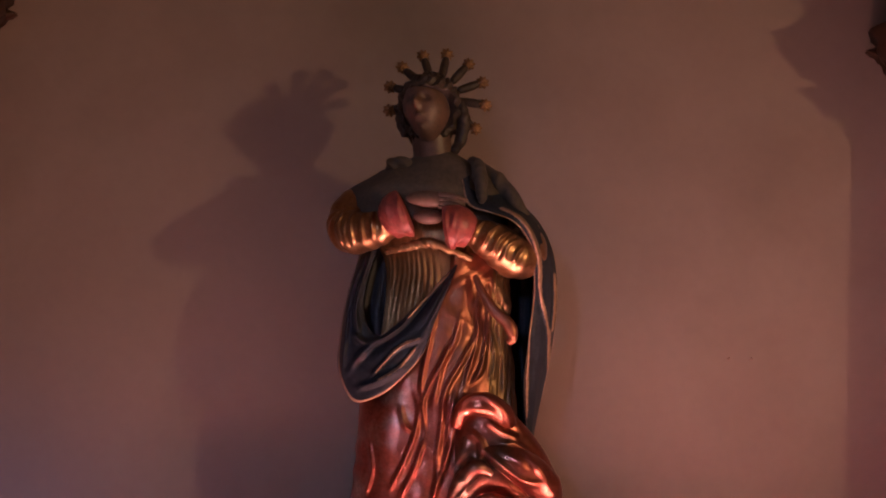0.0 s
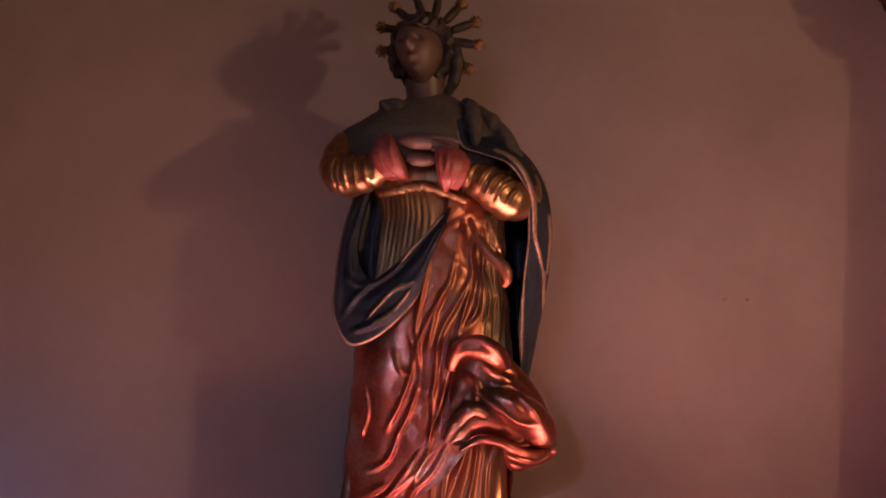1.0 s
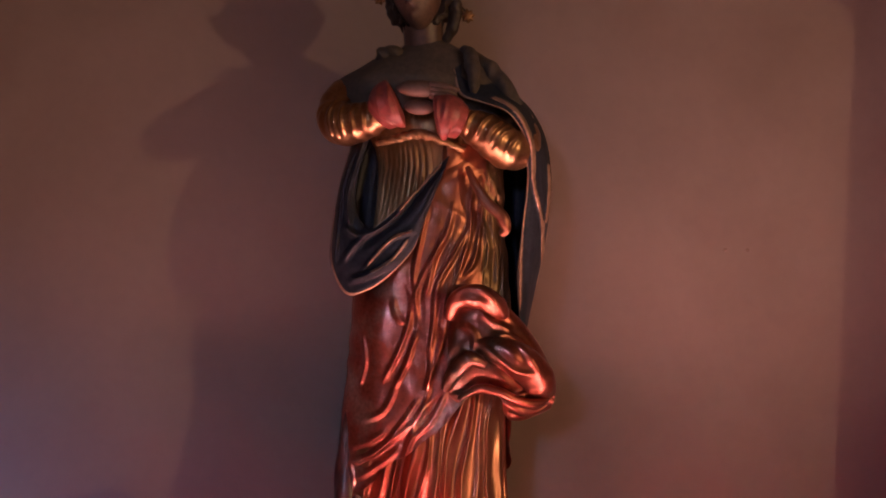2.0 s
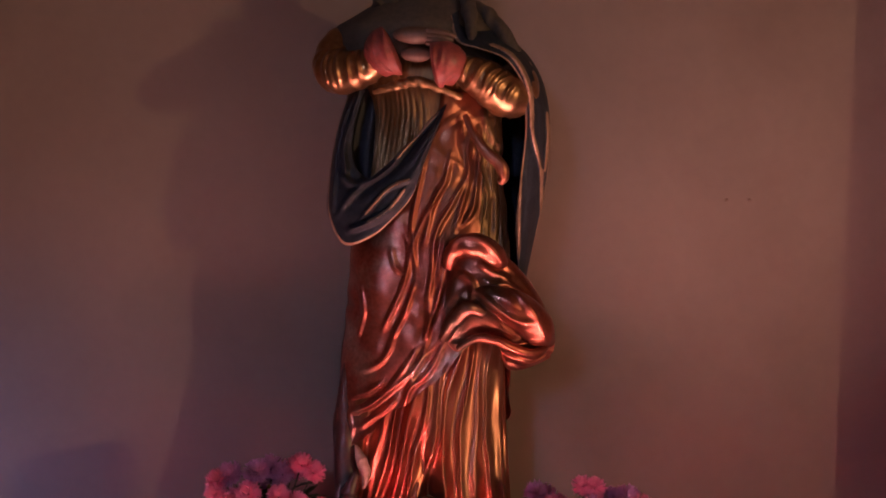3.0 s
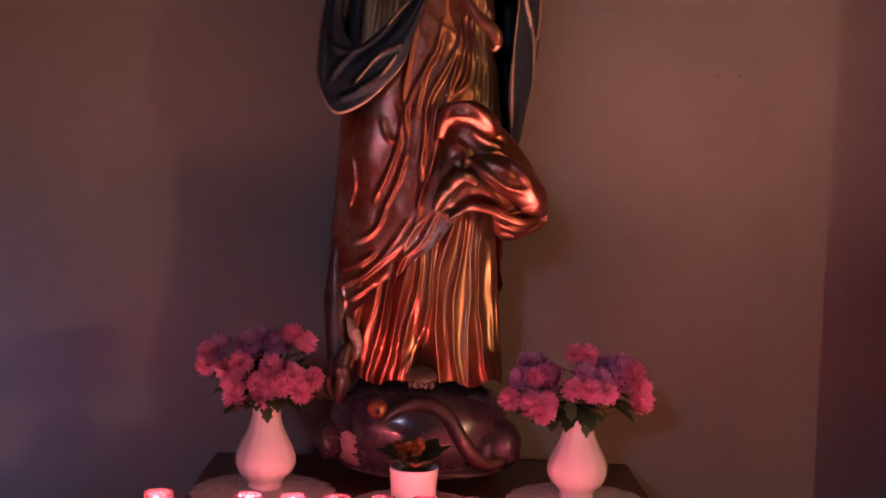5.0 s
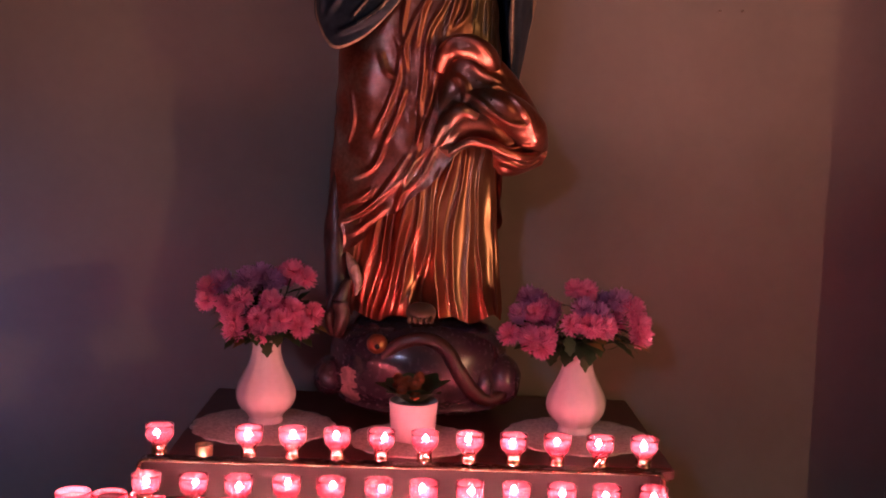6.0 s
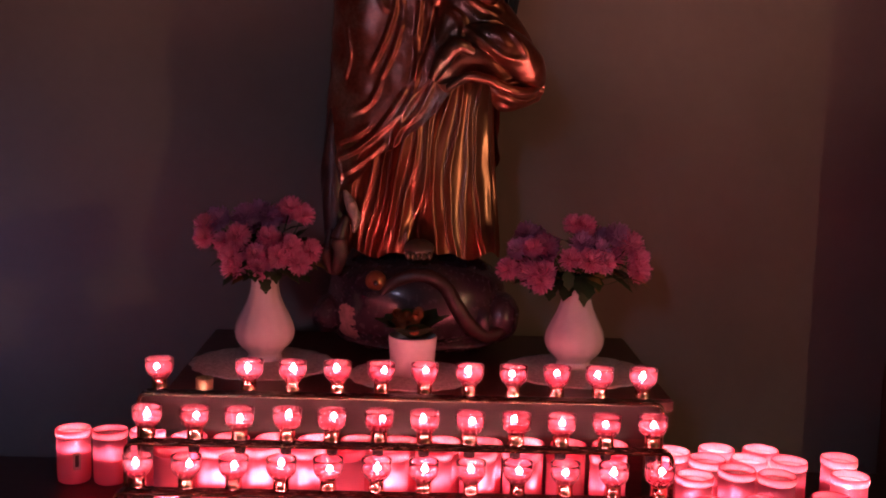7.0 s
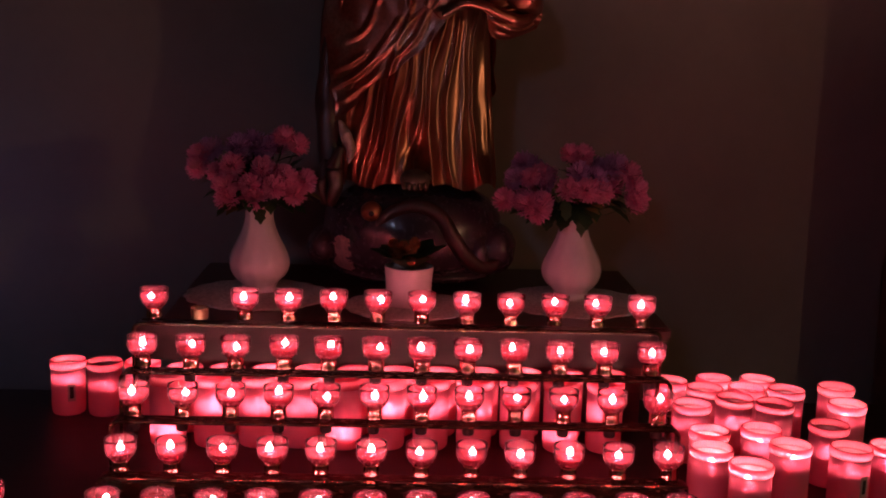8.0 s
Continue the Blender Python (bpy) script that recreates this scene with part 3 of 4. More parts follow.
def overskirt(u, v):
    # red overskirt with a slanting hem; its folds fan out from the gathered cloth at the hip
    a = 2 * np.pi * (u - 0.5)
    x = 0.01 + 0.185 * np.sin(a)
    front = smooth(-0.3, 0.3, np.cos(a))
    lo = hem_height(x, front) + 0.004 * np.sin(u * 90)
    z = lo + v * (2.05 - lo)
    cx, hw, hd, sx, sy = body_ring(u, z, 0.012)
    px = cx + hw * sx
    knee = np.exp(-(((px + 0.11) / 0.045) ** 2 + ((z - 1.62) / 0.08) ** 2))
    d = 0.008 * fold(2 * np.pi * u * 22 + 1.5 * np.sin(7 * z)) * (1 - front) + 0.016 * knee
    d += 0.0018 * np.sin(70 * px + 55 * z + 3 * np.sin(20 * z)) * (1 - knee) + 0.004 * (1 - smooth(0.0, 0.03, v))
    d += 0.0016 * fold(150 * px + 9 * np.sin(30 * z) + 25 * z, 0.8) * smooth(1.86, 1.93, z)
    d += 0.006 * fold(330 * px + 1.5 * np.sin(9 * z), 0.8) * smooth(0.112, 0.125, px) * smooth(1.6, 1.66, z) * front
    # cut away above the swag, where the pleated bodice shows
    open_side = smooth(0.0, 0.025, z - 1.815 - 1.9 * np.maximum(px + 0.06, -0.02)) * smooth(0.03, 0.005, px)
    d -= 0.05 * open_side
    X, Y = cx + (hw + d) * sx, CY + (hd + d) * sy
    return X, Y - smooth(0.1, 0.5, -sy) * relief(X, z, SKIRT_RIDGES), z


def overskirt_slot(u, v, x, z):
    if x > 0.118 and z > 1.62 and 0.25 < u < 0.75:
        return PLEAT
    return REDGOLD if z > 1.70 + 0.45 * (0.06 - x) * (x < 0.06) else RED


sheet(overskirt, 460, 190, overskirt_slot, ring=True)


def bodice(u, v):
    z = 1.78 + v * 0.36
    cx, hw, hd, sx, sy = body_ring(u, z, -0.004)
    d = 0.0065 * np.abs(np.sin(2 * np.pi * u * 30 + 2.2 * np.sin(11 * z + 17 * u) + 1.3 * np.sin(31 * u))) * (1.2 - v) * (0.7 + 0.5 * np.sin(47 * u + 9 * z)) + 0.012 * np.exp(-((z - 2.08) / 0.04) ** 2)
    return cx + (hw + d) * sx, CY + (hd + d) * sy, z


sheet(bodice, 420, 40, PLEAT, ring=True)


def strip(edge_a, edge_b, nu, nv, depth, mat, ripple=0.0, waves=3, phase=0.0, thick=0.02, wander=0.0, ridges=(), trim=()):
    """Cloth between two edge curves of (x, y, z) keys, bulging towards the viewer by depth, rippled across its width, with a back."""
    A, B = curve_of(edge_a, nu + 1), curve_of(edge_b, nu + 1)

    def front(u, v, off=0.0):
        i = np.rint(u * nu).astype(int)
        p = A[i] * (1 - v[..., None]) + B[i] * v[..., None]
        b = depth * np.sin(np.pi * v) ** 0.6 + ripple * fold(waves * 2 * np.pi * v + phase + wander * np.sin(u * 7), 0.8) * np.sin(np.pi * v) ** 0.5
        return p[..., 0] + 0.15 * b, p[..., 1] - b * (1 - off) + off * thick, p[..., 2] + 0.1 * b

    sheet(front, nu, nv, mat, ridges=ridges, trim=trim)
    sheet(lambda u, v: front(u, v, 1.0), nu, 4, mat, flip=True)


def tube(keys, radii, nu, nv, mat, wrinkle=0.0, waves=9, slant=0.8, flat=1.0, caps=True, ridges=()):
    """A sweep along key points with keyed radii, wrinkled across its length."""
    C = curve_of(keys, nv + 1)
    R = np.interp(np.linspace(0, 1, nv + 1), np.linspace(0, 1, len(radii)), radii)
    if caps:
        R[0] = R[-1] = 0.0005
    T = np.gradient(C, axis=0)
    T /= np.linalg.norm(T, axis=1)[:, None]
    N = np.cross(T, (0.05, 0.02, 1.0))
    N /= np.linalg.norm(N, axis=1)[:, None]
    B = np.cross(N, T)

    def fn(u, v):
        j = np.rint(v * nv).astype(int)
        a = 2 * np.pi * u
        r = R[j] * (1 + wrinkle * np.sin(waves * 2 * np.pi * v + slant * np.sin(a + 0.7) + 0.5 * np.sin(2 * a) + 1.3 * np.sin(11 * v + 2)) * (0.6 + 0.4 * np.sin(5 * v + a)))
        p = C[j] + (np.cos(a) * r)[..., None] * N[j] + (np.sin(a) * r * flat)[..., None] * B[j]
        return p[..., 0], p[..., 1], p[..., 2]

    sheet(fn, nu, nv, mat, ring=True, ridges=ridges)


def ball(c, r, mat, rough_=0.0, freq=6, nu=60, nv=40):
    def fn(u, v):
        a, e = 2 * np.pi * u, np.pi * (v - 0.5)
        w = 1 + rough_ * (np.sin(freq * a + 2 * np.sin(freq * e)) * np.cos(e) + 0.6 * np.sin(freq * 1.7 * e + 2 * a) * np.cos(e))
        return c[0] + r[0] * w * np.cos(e) * np.cos(a), c[1] + r[1] * w * np.cos(e) * np.sin(a), c[2] + r[2] * w * np.sin(e)
    sheet(fn, nu, nv, mat, ring=True)


# the bunched cloth that swings out beside the knee
strip([(0.045, 0.36, 1.64), (0.06, 0.345, 1.70), (0.1, 0.335, 1.735), (0.165, 0.34, 1.70), (0.225, 0.37, 1.645), (0.272, 0.4, 1.575), (0.292, 0.41, 1.505)],
      [(0.045, 0.345, 1.50), (0.075, 0.34, 1.475), (0.115, 0.335, 1.50), (0.15, 0.335, 1.50), (0.195, 0.345, 1.475), (0.245, 0.37, 1.462), (0.285, 0.395, 1.468)],
      120, 70, 0.03, BUNCH, 0.004, 2.6, 0.6, wander=1.3, ridges=BUNCH_RIDGES)
tube([(0.05, 0.34, 1.655), (0.065, 0.325, 1.70), (0.105, 0.315, 1.712), (0.15, 0.325, 1.69), (0.175, 0.35, 1.65)], [0.012, 0.022, 0.028, 0.026, 0.012], 40, 50, BUNCH, 0.05, 3, 1.0, ridges=BUNCH_RIDGES)
tube([(0.10, 0.33, 1.615), (0.15, 0.315, 1.60), (0.205, 0.32, 1.575), (0.25, 0.345, 1.535), (0.278, 0.385, 1.50)], [0.014, 0.03, 0.04, 0.04, 0.02], 50, 70, BUNCH, 0.04, 3, 1.2, ridges=BUNCH_RIDGES)
tube([(0.045, 0.335, 1.50), (0.068, 0.315, 1.545), (0.10, 0.305, 1.575), (0.135, 0.315, 1.56)], [0.01, 0.018, 0.02, 0.01], 30, 40, BUNCH, 0.05, 3, 0.8)
tube([(0.075, 0.32, 1.482), (0.12, 0.308, 1.51), (0.165, 0.308, 1.505), (0.21, 0.318, 1.485), (0.255, 0.345, 1.482), (0.29, 0.39, 1.505)], [0.006, 0.01, 0.011, 0.011, 0.01, 0.006], 20, 70, BUNCH, 0.08, 5, 0.6)
strip([(0.165, 0.33, 1.505), (0.19, 0.33, 1.49), (0.22, 0.338, 1.478), (0.255, 0.36, 1.477), (0.292, 0.40, 1.50)],
      [(0.178, 0.36, 1.455), (0.19, 0.36, 1.44), (0.21, 0.365, 1.436), (0.245, 0.378, 1.445), (0.285, 0.4, 1.462)],
      50, 16, 0.012, BUNCH, 0.006, 2, 0.0, wander=2)
# a hooked fold of the overskirt over the hip
tube([(0.075, 0.352, 2.0), (0.098, 0.34, 1.955), (0.13, 0.332, 1.912), (0.158, 0.33, 1.888), (0.166, 0.333, 1.86), (0.155, 0.338, 1.848)], [0.006, 0.009, 0.011, 0.013, 0.014, 0.008], 30, 60, REDGOLD, 0.05, 3, 1.0)


def swag_slot(u, v, x, z):
    return LINING if v < 0.04 else BLUE


# blue mantle end: a swag hanging from the arm and drawn up across the hips
strip([(-0.19, 0.44, 2.05), (-0.215, 0.43, 1.95), (-0.226, 0.42, 1.85), (-0.222, 0.40, 1.765), (-0.182, 0.375, 1.702), (-0.125, 0.345, 1.718), (-0.075, 0.333, 1.76), (-0.035, 0.33, 1.81), (-0.01, 0.335, 1.885), (0.02, 0.34, 1.975)],
      [(-0.15, 0.40, 2.05), (-0.17, 0.39, 1.97), (-0.173, 0.385, 1.915), (-0.16, 0.375, 1.872), (-0.135, 0.362, 1.852), (-0.10, 0.352, 1.875), (-0.065, 0.348, 1.91), (-0.03, 0.348, 1.945), (0.0, 0.35, 1.985), (0.034, 0.355, 2.022)],
      130, 60, 0.026, swag_slot, 0.003, 3.2, 0.3, wander=0.8, ridges=SWAG_RIDGES + SWAG_TRIM, trim=SWAG_TRIM)


def mantle_slot(u, v, x, z):
    return LINING if v > 0.95 or v < 0.04 else BLUE


# blue mantle over the other shoulder, falling in a long fold
strip([(0.035, 0.36, 2.215), (0.055, 0.335, 2.155), (0.10, 0.312, 2.138), (0.155, 0.308, 2.12), (0.195, 0.325, 2.075), (0.21, 0.35, 1.99), (0.205, 0.37, 1.87), (0.198, 0.38, 1.76), (0.212, 0.40, 1.63)],
      [(0.105, 0.45, 2.268), (0.14, 0.45, 2.24), (0.18, 0.45, 2.185), (0.22, 0.45, 2.145), (0.252, 0.45, 2.09), (0.272, 0.45, 2.0), (0.27, 0.455, 1.88), (0.248, 0.46, 1.74), (0.226, 0.45, 1.625)],
      130, 50, 0.02, mantle_slot, 0.002, 2.3, 0.5, wander=0.7, ridges=MANTLE_RIDGES, trim=MANTLE_RIDGES)


# the mantle's shaded inside behind the swag
strip([(-0.19, 0.45, 2.06), (-0.217, 0.44, 1.95), (-0.228, 0.43, 1.85), (-0.224, 0.41, 1.765), (-0.18, 0.39, 1.71)],
      [(-0.10, 0.44, 2.06), (-0.11, 0.43, 1.95), (-0.11, 0.43, 1.85), (-0.11, 0.43, 1.78), (-0.11, 0.43, 1.73)], 40, 20, 0.0, BLUE, 0.008, 3, 0.4)


def mantle_back(u, v):
    z = 1.64 + v * 0.6
    cx, hw, hd, sx, sy = body_ring(u, np.minimum(z, 2.1), 0.0)
    wide = keyed(z, [(1.64, 0.04), (1.8, 0.07), (2.0, 0.085), (2.12, 0.07), (2.25, -0.05)])
    d = 0.006 * fold(2 * np.pi * u * 12 + 2 * np.sin(5 * z))
    a = 2 * np.pi * (u * 0.5 + 0.27)
    side = smooth(-0.3, 0.6, np.sin(a))
    return cx + (hw + (wide + d) * side) * np.sin(a), CY + 0.01 - (hd + wide * 0.3 + d) * np.cos(a), z


sheet(mantle_back, 150, 50, BLUE)


# full gilt sleeves with crosswise wrinkles, red cuffs
tube([(-0.185, 0.44, 2.18), (-0.212, 0.425, 2.15), (-0.218, 0.40, 2.10), (-0.195, 0.365, 2.085), (-0.15, 0.335, 2.092), (-0.105, 0.315, 2.105)],
     [0.03, 0.042, 0.049, 0.052, 0.049, 0.044, 0.038, 0.022], 70, 130, GOLD, 0.03, 9, 1.6, ridges=SLEEVE_RIDGES)
tube([(0.14, 0.44, 2.14), (0.18, 0.42, 2.11), (0.192, 0.39, 2.055), (0.165, 0.355, 2.046), (0.11, 0.325, 2.075), (0.05, 0.31, 2.098)],
     [0.03, 0.04, 0.046, 0.05, 0.05, 0.046, 0.04, 0.022], 70, 140, GOLD, 0.03, 11, 1.6, ridges=SLEEVE_RIDGES)
tube([(-0.122, 0.318, 2.10), (-0.1, 0.306, 2.12), (-0.08, 0.304, 2.13)], [0.034, 0.037, 0.04, 0.043, 0.046, 0.048, 0.049, 0.049, 0.048, 0.028], 50, 40, CUFF, 0.02, 4, 0.4, 1.15, ridges=CUFF_RIDGES)
tube([(0.06, 0.305, 2.09), (0.03, 0.295, 2.1), (0.0, 0.295, 2.095)], [0.032, 0.034, 0.037, 0.04, 0.042, 0.044, 0.044, 0.044, 0.043, 0.025], 50, 40, CUFF, 0.02, 4, 0.4, 1.15, ridges=CUFF_RIDGES)
# crossed hands as plain rounded forms
ball((-0.034, 0.296, 2.16), (0.052, 0.018, 0.019), SKIN, 0.0, 3, 36, 24)
for k in range(4):
    tube([(-0.015, 0.284 + 0.002 * k, 2.17 - 0.0085 * k), (0.022, 0.277 + 0.003 * k, 2.165 - 0.009 * k), (0.052 - 0.004 * k, 0.284 + 0.003 * k, 2.157 - 0.0092 * k)], [0.0065, 0.0068, 0.0066, 0.005], 14, 16, SKIN)
ball((-0.034, 0.312, 2.122), (0.034, 0.016, 0.017), SKIN, 0.0, 3, 30, 20)
# gathered gold band beneath the arms
tube([(-0.13, 0.375, 2.045), (-0.08, 0.342, 2.055), (-0.03, 0.33, 2.066), (0.02, 0.335, 2.052), (0.07, 0.35, 2.035)], [0.007, 0.01, 0.012, 0.01, 0.008], 30, 80, PLEAT, 0.2, 9, 1.4)


def shoulders(u, v):
    # dusty shoulder cloth, closing towards the neck
    z = 2.12 + 0.175 * v
    a = 2 * np.pi * (u - 0.5)
    l = keyed(z, [(2.12, -0.236), (2.15, -0.246), (2.18, -0.238), (2.2, -0.218), (2.225, -0.178), (2.245, -0.15), (2.262, -0.115), (2.275, -0.085), (2.295, -0.07)])
    r = keyed(z, [(2.12, 0.17), (2.17, 0.168), (2.2, 0.155), (2.225, 0.14), (2.245, 0.12), (2.262, 0.095), (2.275, 0.05), (2.295, 0.015)])
    hd = keyed(z, [(2.12, 0.12), (2.2, 0.105), (2.25, 0.075), (2.275, 0.06), (2.295, 0.045)])
    d = 0.005 * np.sin(2 * np.pi * u * 9 + 25 * z) * (1 - v)
    return (l + r) / 2 + ((r - l) / 2 + d) * np.sin(a), CY - 0.02 - (hd + d) * np.cos(a), z


sheet(shoulders, 140, 40, DUSTY, ring=True)
tube([(-0.135, 0.43, 2.235), (-0.122, 0.405, 2.252), (-0.095, 0.395, 2.254), (-0.075, 0.395, 2.235)], [0.012, 0.018, 0.016, 0.009], 24, 34, DUSTY, 0.2, 3, 1.8)
tube([(0.055, 0.41, 2.275), (0.072, 0.38, 2.258), (0.08, 0.355, 2.215), (0.085, 0.335, 2.16)], [0.008, 0.014, 0.017, 0.014, 0.008], 28, 40, DUSTY, 0.22, 4, 2.2)
tube([(0.075, 0.42, 2.262), (0.11, 0.405, 2.235), (0.15, 0.4, 2.19), (0.19, 0.4, 2.14)], [0.012, 0.02, 0.021, 0.012], 28, 40, DUSTY, 0.16, 3, 2.0)
tube([(-0.02, 0.445, 2.22), (-0.03, 0.435, 2.27), (-0.04, 0.425, 2.33)], [0.06, 0.05, 0.046, 0.046], 36, 20, SKIN, caps=False)


def head(u, v):
    # a plain carved head, turned slightly and lifted
    a, e = 2 * np.pi * (u - 0.5), np.pi * (v - 0.5)
    x, y, z = np.cos(e) * np.sin(a), -np.cos(e) * np.cos(a), np.sin(e)
    jaw = 1 - 0.26 * smooth(0.1, -0.9, z) * 1.0
    X, Y, Z = 0.056 * x * jaw, 0.062 * y, 0.077 * z
    f = smooth(0.5, 0.95, -y)
    Y -= 0.018 * np.exp(-((x / 0.13) ** 2 + ((z + 0.1) / 0.2) ** 2)) * f
    Y += 0.013 * (np.exp(-(((x - 0.33) / 0.17) ** 2 + ((z - 0.12) / 0.1) ** 2)) + np.exp(-(((x + 0.33) / 0.17) ** 2 + ((z - 0.12) / 0.1) ** 2)))
    Y -= 0.010 * np.exp(-((x / 0.24) ** 2 + ((z + 0.46) / 0.08) ** 2)) * f
    Y += 0.004 * np.exp(-((x / 0.25) ** 2 + ((z + 0.62) / 0.06) ** 2))
    Y -= 0.007 * np.exp(-((x / 0.22) ** 2 + ((z + 0.80) / 0.12) ** 2))
    c, s = math.cos(radians(-19)), math.sin(radians(-19))
    X, Y = c * X - s * Y, s * X + c * Y
    ct, st = math.cos(radians(-14)), math.sin(radians(-14))
    Y, Z = ct * Y - st * Z, st * Y + ct * Z
    return X - 0.053 - 0.12 * Z, Y + 0.402, Z + 2.381


def head_slot(u, v, x, z):
    # faded red lips, all else flesh paint
    e = math.pi * (v - 0.5)
    lips = abs(math.sin(e) + 0.46) < 0.045 and abs(math.cos(e) * math.sin(2 * math.pi * (u - 0.5))) < 0.17 and 0.25 < u < 0.75
    return SNAKE if lips else SKIN


sheet(head, 96, 72, head_slot, ring=True)


def hair(u, v):
    a, e = 2 * np.pi * (u - 0.5), np.pi * (v - 0.5)
    x, y, z = np.cos(e) * np.sin(a), -np.cos(e) * np.cos(a), np.sin(e)
    w = 1 + 0.045 * np.sin(14 * a + 5 * np.sin(4 * e)) + 0.04 * np.sin(17 * e + 3 * a)
    face = smooth(0.45, 0.8, -y) * smooth(0.55, 0.25, z)
    return 0.075 * x * w - 0.047, (0.085 * y * w) * (1 - 0.55 * face) + 0.425, 0.086 * z * w + 2.39


sheet(hair, 110, 70, HAIR, ring=True)
tube([(0.02, 0.41, 2.42), (0.035, 0.405, 2.37), (0.03, 0.41, 2.32), (0.012, 0.42, 2.285)], [0.01, 0.015, 0.015, 0.009], 20, 30, HAIR, 0.12, 6, 1)
tube([(-0.113, 0.42, 2.40), (-0.113, 0.41, 2.36), (-0.098, 0.412, 2.32)], [0.009, 0.012, 0.009], 20, 24, HAIR, 0.12, 5, 1)

# crown: tapering rays set in the hair, each tipped by an eight-pointed star
for k in range(9):
    t = radians(198 - 29.2 * k)
    cx, cz = math.cos(t), math.sin(t)
    tube([(-0.03 + r * cx, 0.42 + 0.55 * r * max(cz, -0.2), 2.42 + 1.08 * r * cz) for r in (0.05, 0.075, 0.092, 0.108)], [0.008, 0.0105, 0.0105, 0.0075], 10, 12, HAIR)
    sx, y, sz = -0.03 + 0.115 * cx, 0.42 + 0.063 * max(cz, -0.2), 2.42 + 0.124 * cz

    def star(u, v, sx=sx, sz=sz, y=y, t=t):
        a = 2 * np.pi * u + t
        e = np.pi * (v - 0.5)
        r = 0.0145 * (1 + 0.2 * np.cos(8 * (a - t))) * np.cos(e)
        return sx + r * np.cos(a), y - 0.009 * np.sin(e) + 0.004 * np.cos(a), sz + r * np.sin(a)

    sheet(star, 32, 10, CROWN, ring=True)


# the globe beneath the feet, the serpent round it, apple, rock and trailing cloth
def globe_slot(u, v, x, z):
    # a flaked pale patch low on the globe's side, with a ragged outline
    w = 0.014 * noise.noise(Vector((x * 55, 3.1, z * 55))) + 0.006 * noise.noise(Vector((x * 160, 1.0, z * 160)))
    near = abs(x + 0.135 + 0.35 * (0.95 - z)  * (z < 0.95) * -1 + w) < 0.016 + 0.12 * max(0, 0.965 - z) and 0.905 + w < z < 1.0 + w
    return PALE if near and u > 0.5 else GLOBE


def globe(u, v):
    # squat and full, nearly as wide under the hem as at its middle
    a, q = 2 * np.pi * u, np.sin(np.pi * (v - 0.5))
    r = np.maximum(1 - np.abs(q) ** 2.7, 1e-6) ** (1 / 2.7) * (1 + 0.012 * np.sin(3 * a + 4 * q) + 0.008 * np.sin(5 * a - 3 * q))
    return 0.022 + 0.205 * r * np.cos(a), 0.455 + 0.166 * r * np.sin(a), 1.002 + 0.113 * q


sheet(globe, 200, 120, globe_slot, ring=True)
ball((0.03, 0.46, 0.913), (0.19, 0.145, 0.028), GLOBE, 0.015, 5)
ball((0.213, 0.405, 0.972), (0.045, 0.06, 0.058), GLOBE, 0.02, 4)
ball((0.17, 0.37, 0.965), (0.03, 0.05, 0.05), GLOBE, 0.03, 5)
ball((-0.178, 0.43, 0.965), (0.038, 0.06, 0.045), GLOBE, 0.02, 3)
ball((-0.067, 0.31, 1.064), (0.023, 0.022, 0.022), APPLE, 0.02, 3, 30, 20)
ball((-0.066, 0.288, 1.062), (0.006, 0.004, 0.006), GLOBE, 0, 3, 12, 8)
tube([(-0.06, 0.312, 1.02), (-0.04, 0.305, 1.05), (-0.002, 0.303, 1.074), (0.043, 0.305, 1.078), (0.083, 0.308, 1.055), (0.11, 0.306, 1.012), (0.141, 0.317, 0.967), (0.177, 0.335, 0.942), (0.215, 0.36, 0.95), (0.23, 0.385, 0.985)], [0.008, 0.013, 0.015, 0.016, 0.017, 0.018, 0.018, 0.016, 0.013, 0.006], 24, 90, SNAKE, 0.02, 22, 0.2)
# bare foot, a plain rounded form, under the hem
ball((0.027, 0.325, 1.134), (0.034, 0.05, 0.022), SKIN, 0.0, 3, 30, 20)
for k in range(5):
    ball((0.003 + 0.0115 * k, 0.281 + 0.003 * abs(k - 1.5), 1.124), (0.006, 0.012, 0.009), SKIN, 0, 3, 14, 10)
# dark cloth trailing at the figure's side, with a highlight painted as a pale patch
tube([(-0.165, 0.43, 1.46), (-0.172, 0.42, 1.36), (-0.168, 0.405, 1.25), (-0.16, 0.395, 1.15), (-0.165, 0.40, 1.06)], [0.012, 0.02, 0.028, 0.03, 0.02], 40, 70, SNAKE, 0.1, 3, 3.0)
tube([(-0.142, 0.375, 1.255), (-0.128, 0.366, 1.225), (-0.116, 0.363, 1.19), (-0.12, 0.366, 1.16)], [0.003, 0.013, 0.012, 0.003], 30, 36, PALE, 0.12, 3, 1.5)
tube([(-0.135, 0.355, 1.2), (-0.15, 0.348, 1.155), (-0.148, 0.35, 1.11), (-0.16, 0.365, 1.065)], [0.008, 0.018, 0.017, 0.008], 30, 36, SNAKE, 0.12, 3, 1.5)
tube([(-0.17, 0.37, 1.17), (-0.178, 0.365, 1.12), (-0.168, 0.37, 1.07)], [0.006, 0.013, 0.006], 24, 30, SNAKE, 0.12, 2, 1.5)

statue = new("statue", mesh_of("statue", SV, SF, SMATS, SM))
tagged(statue, "carved wooden saint in gilt, red and blue glazes on a globe", "statue")
# stand it on the plinth
low = min(v[2] for v in SV)
statue.location.z = PLINTH_Z + 0.0005 - low


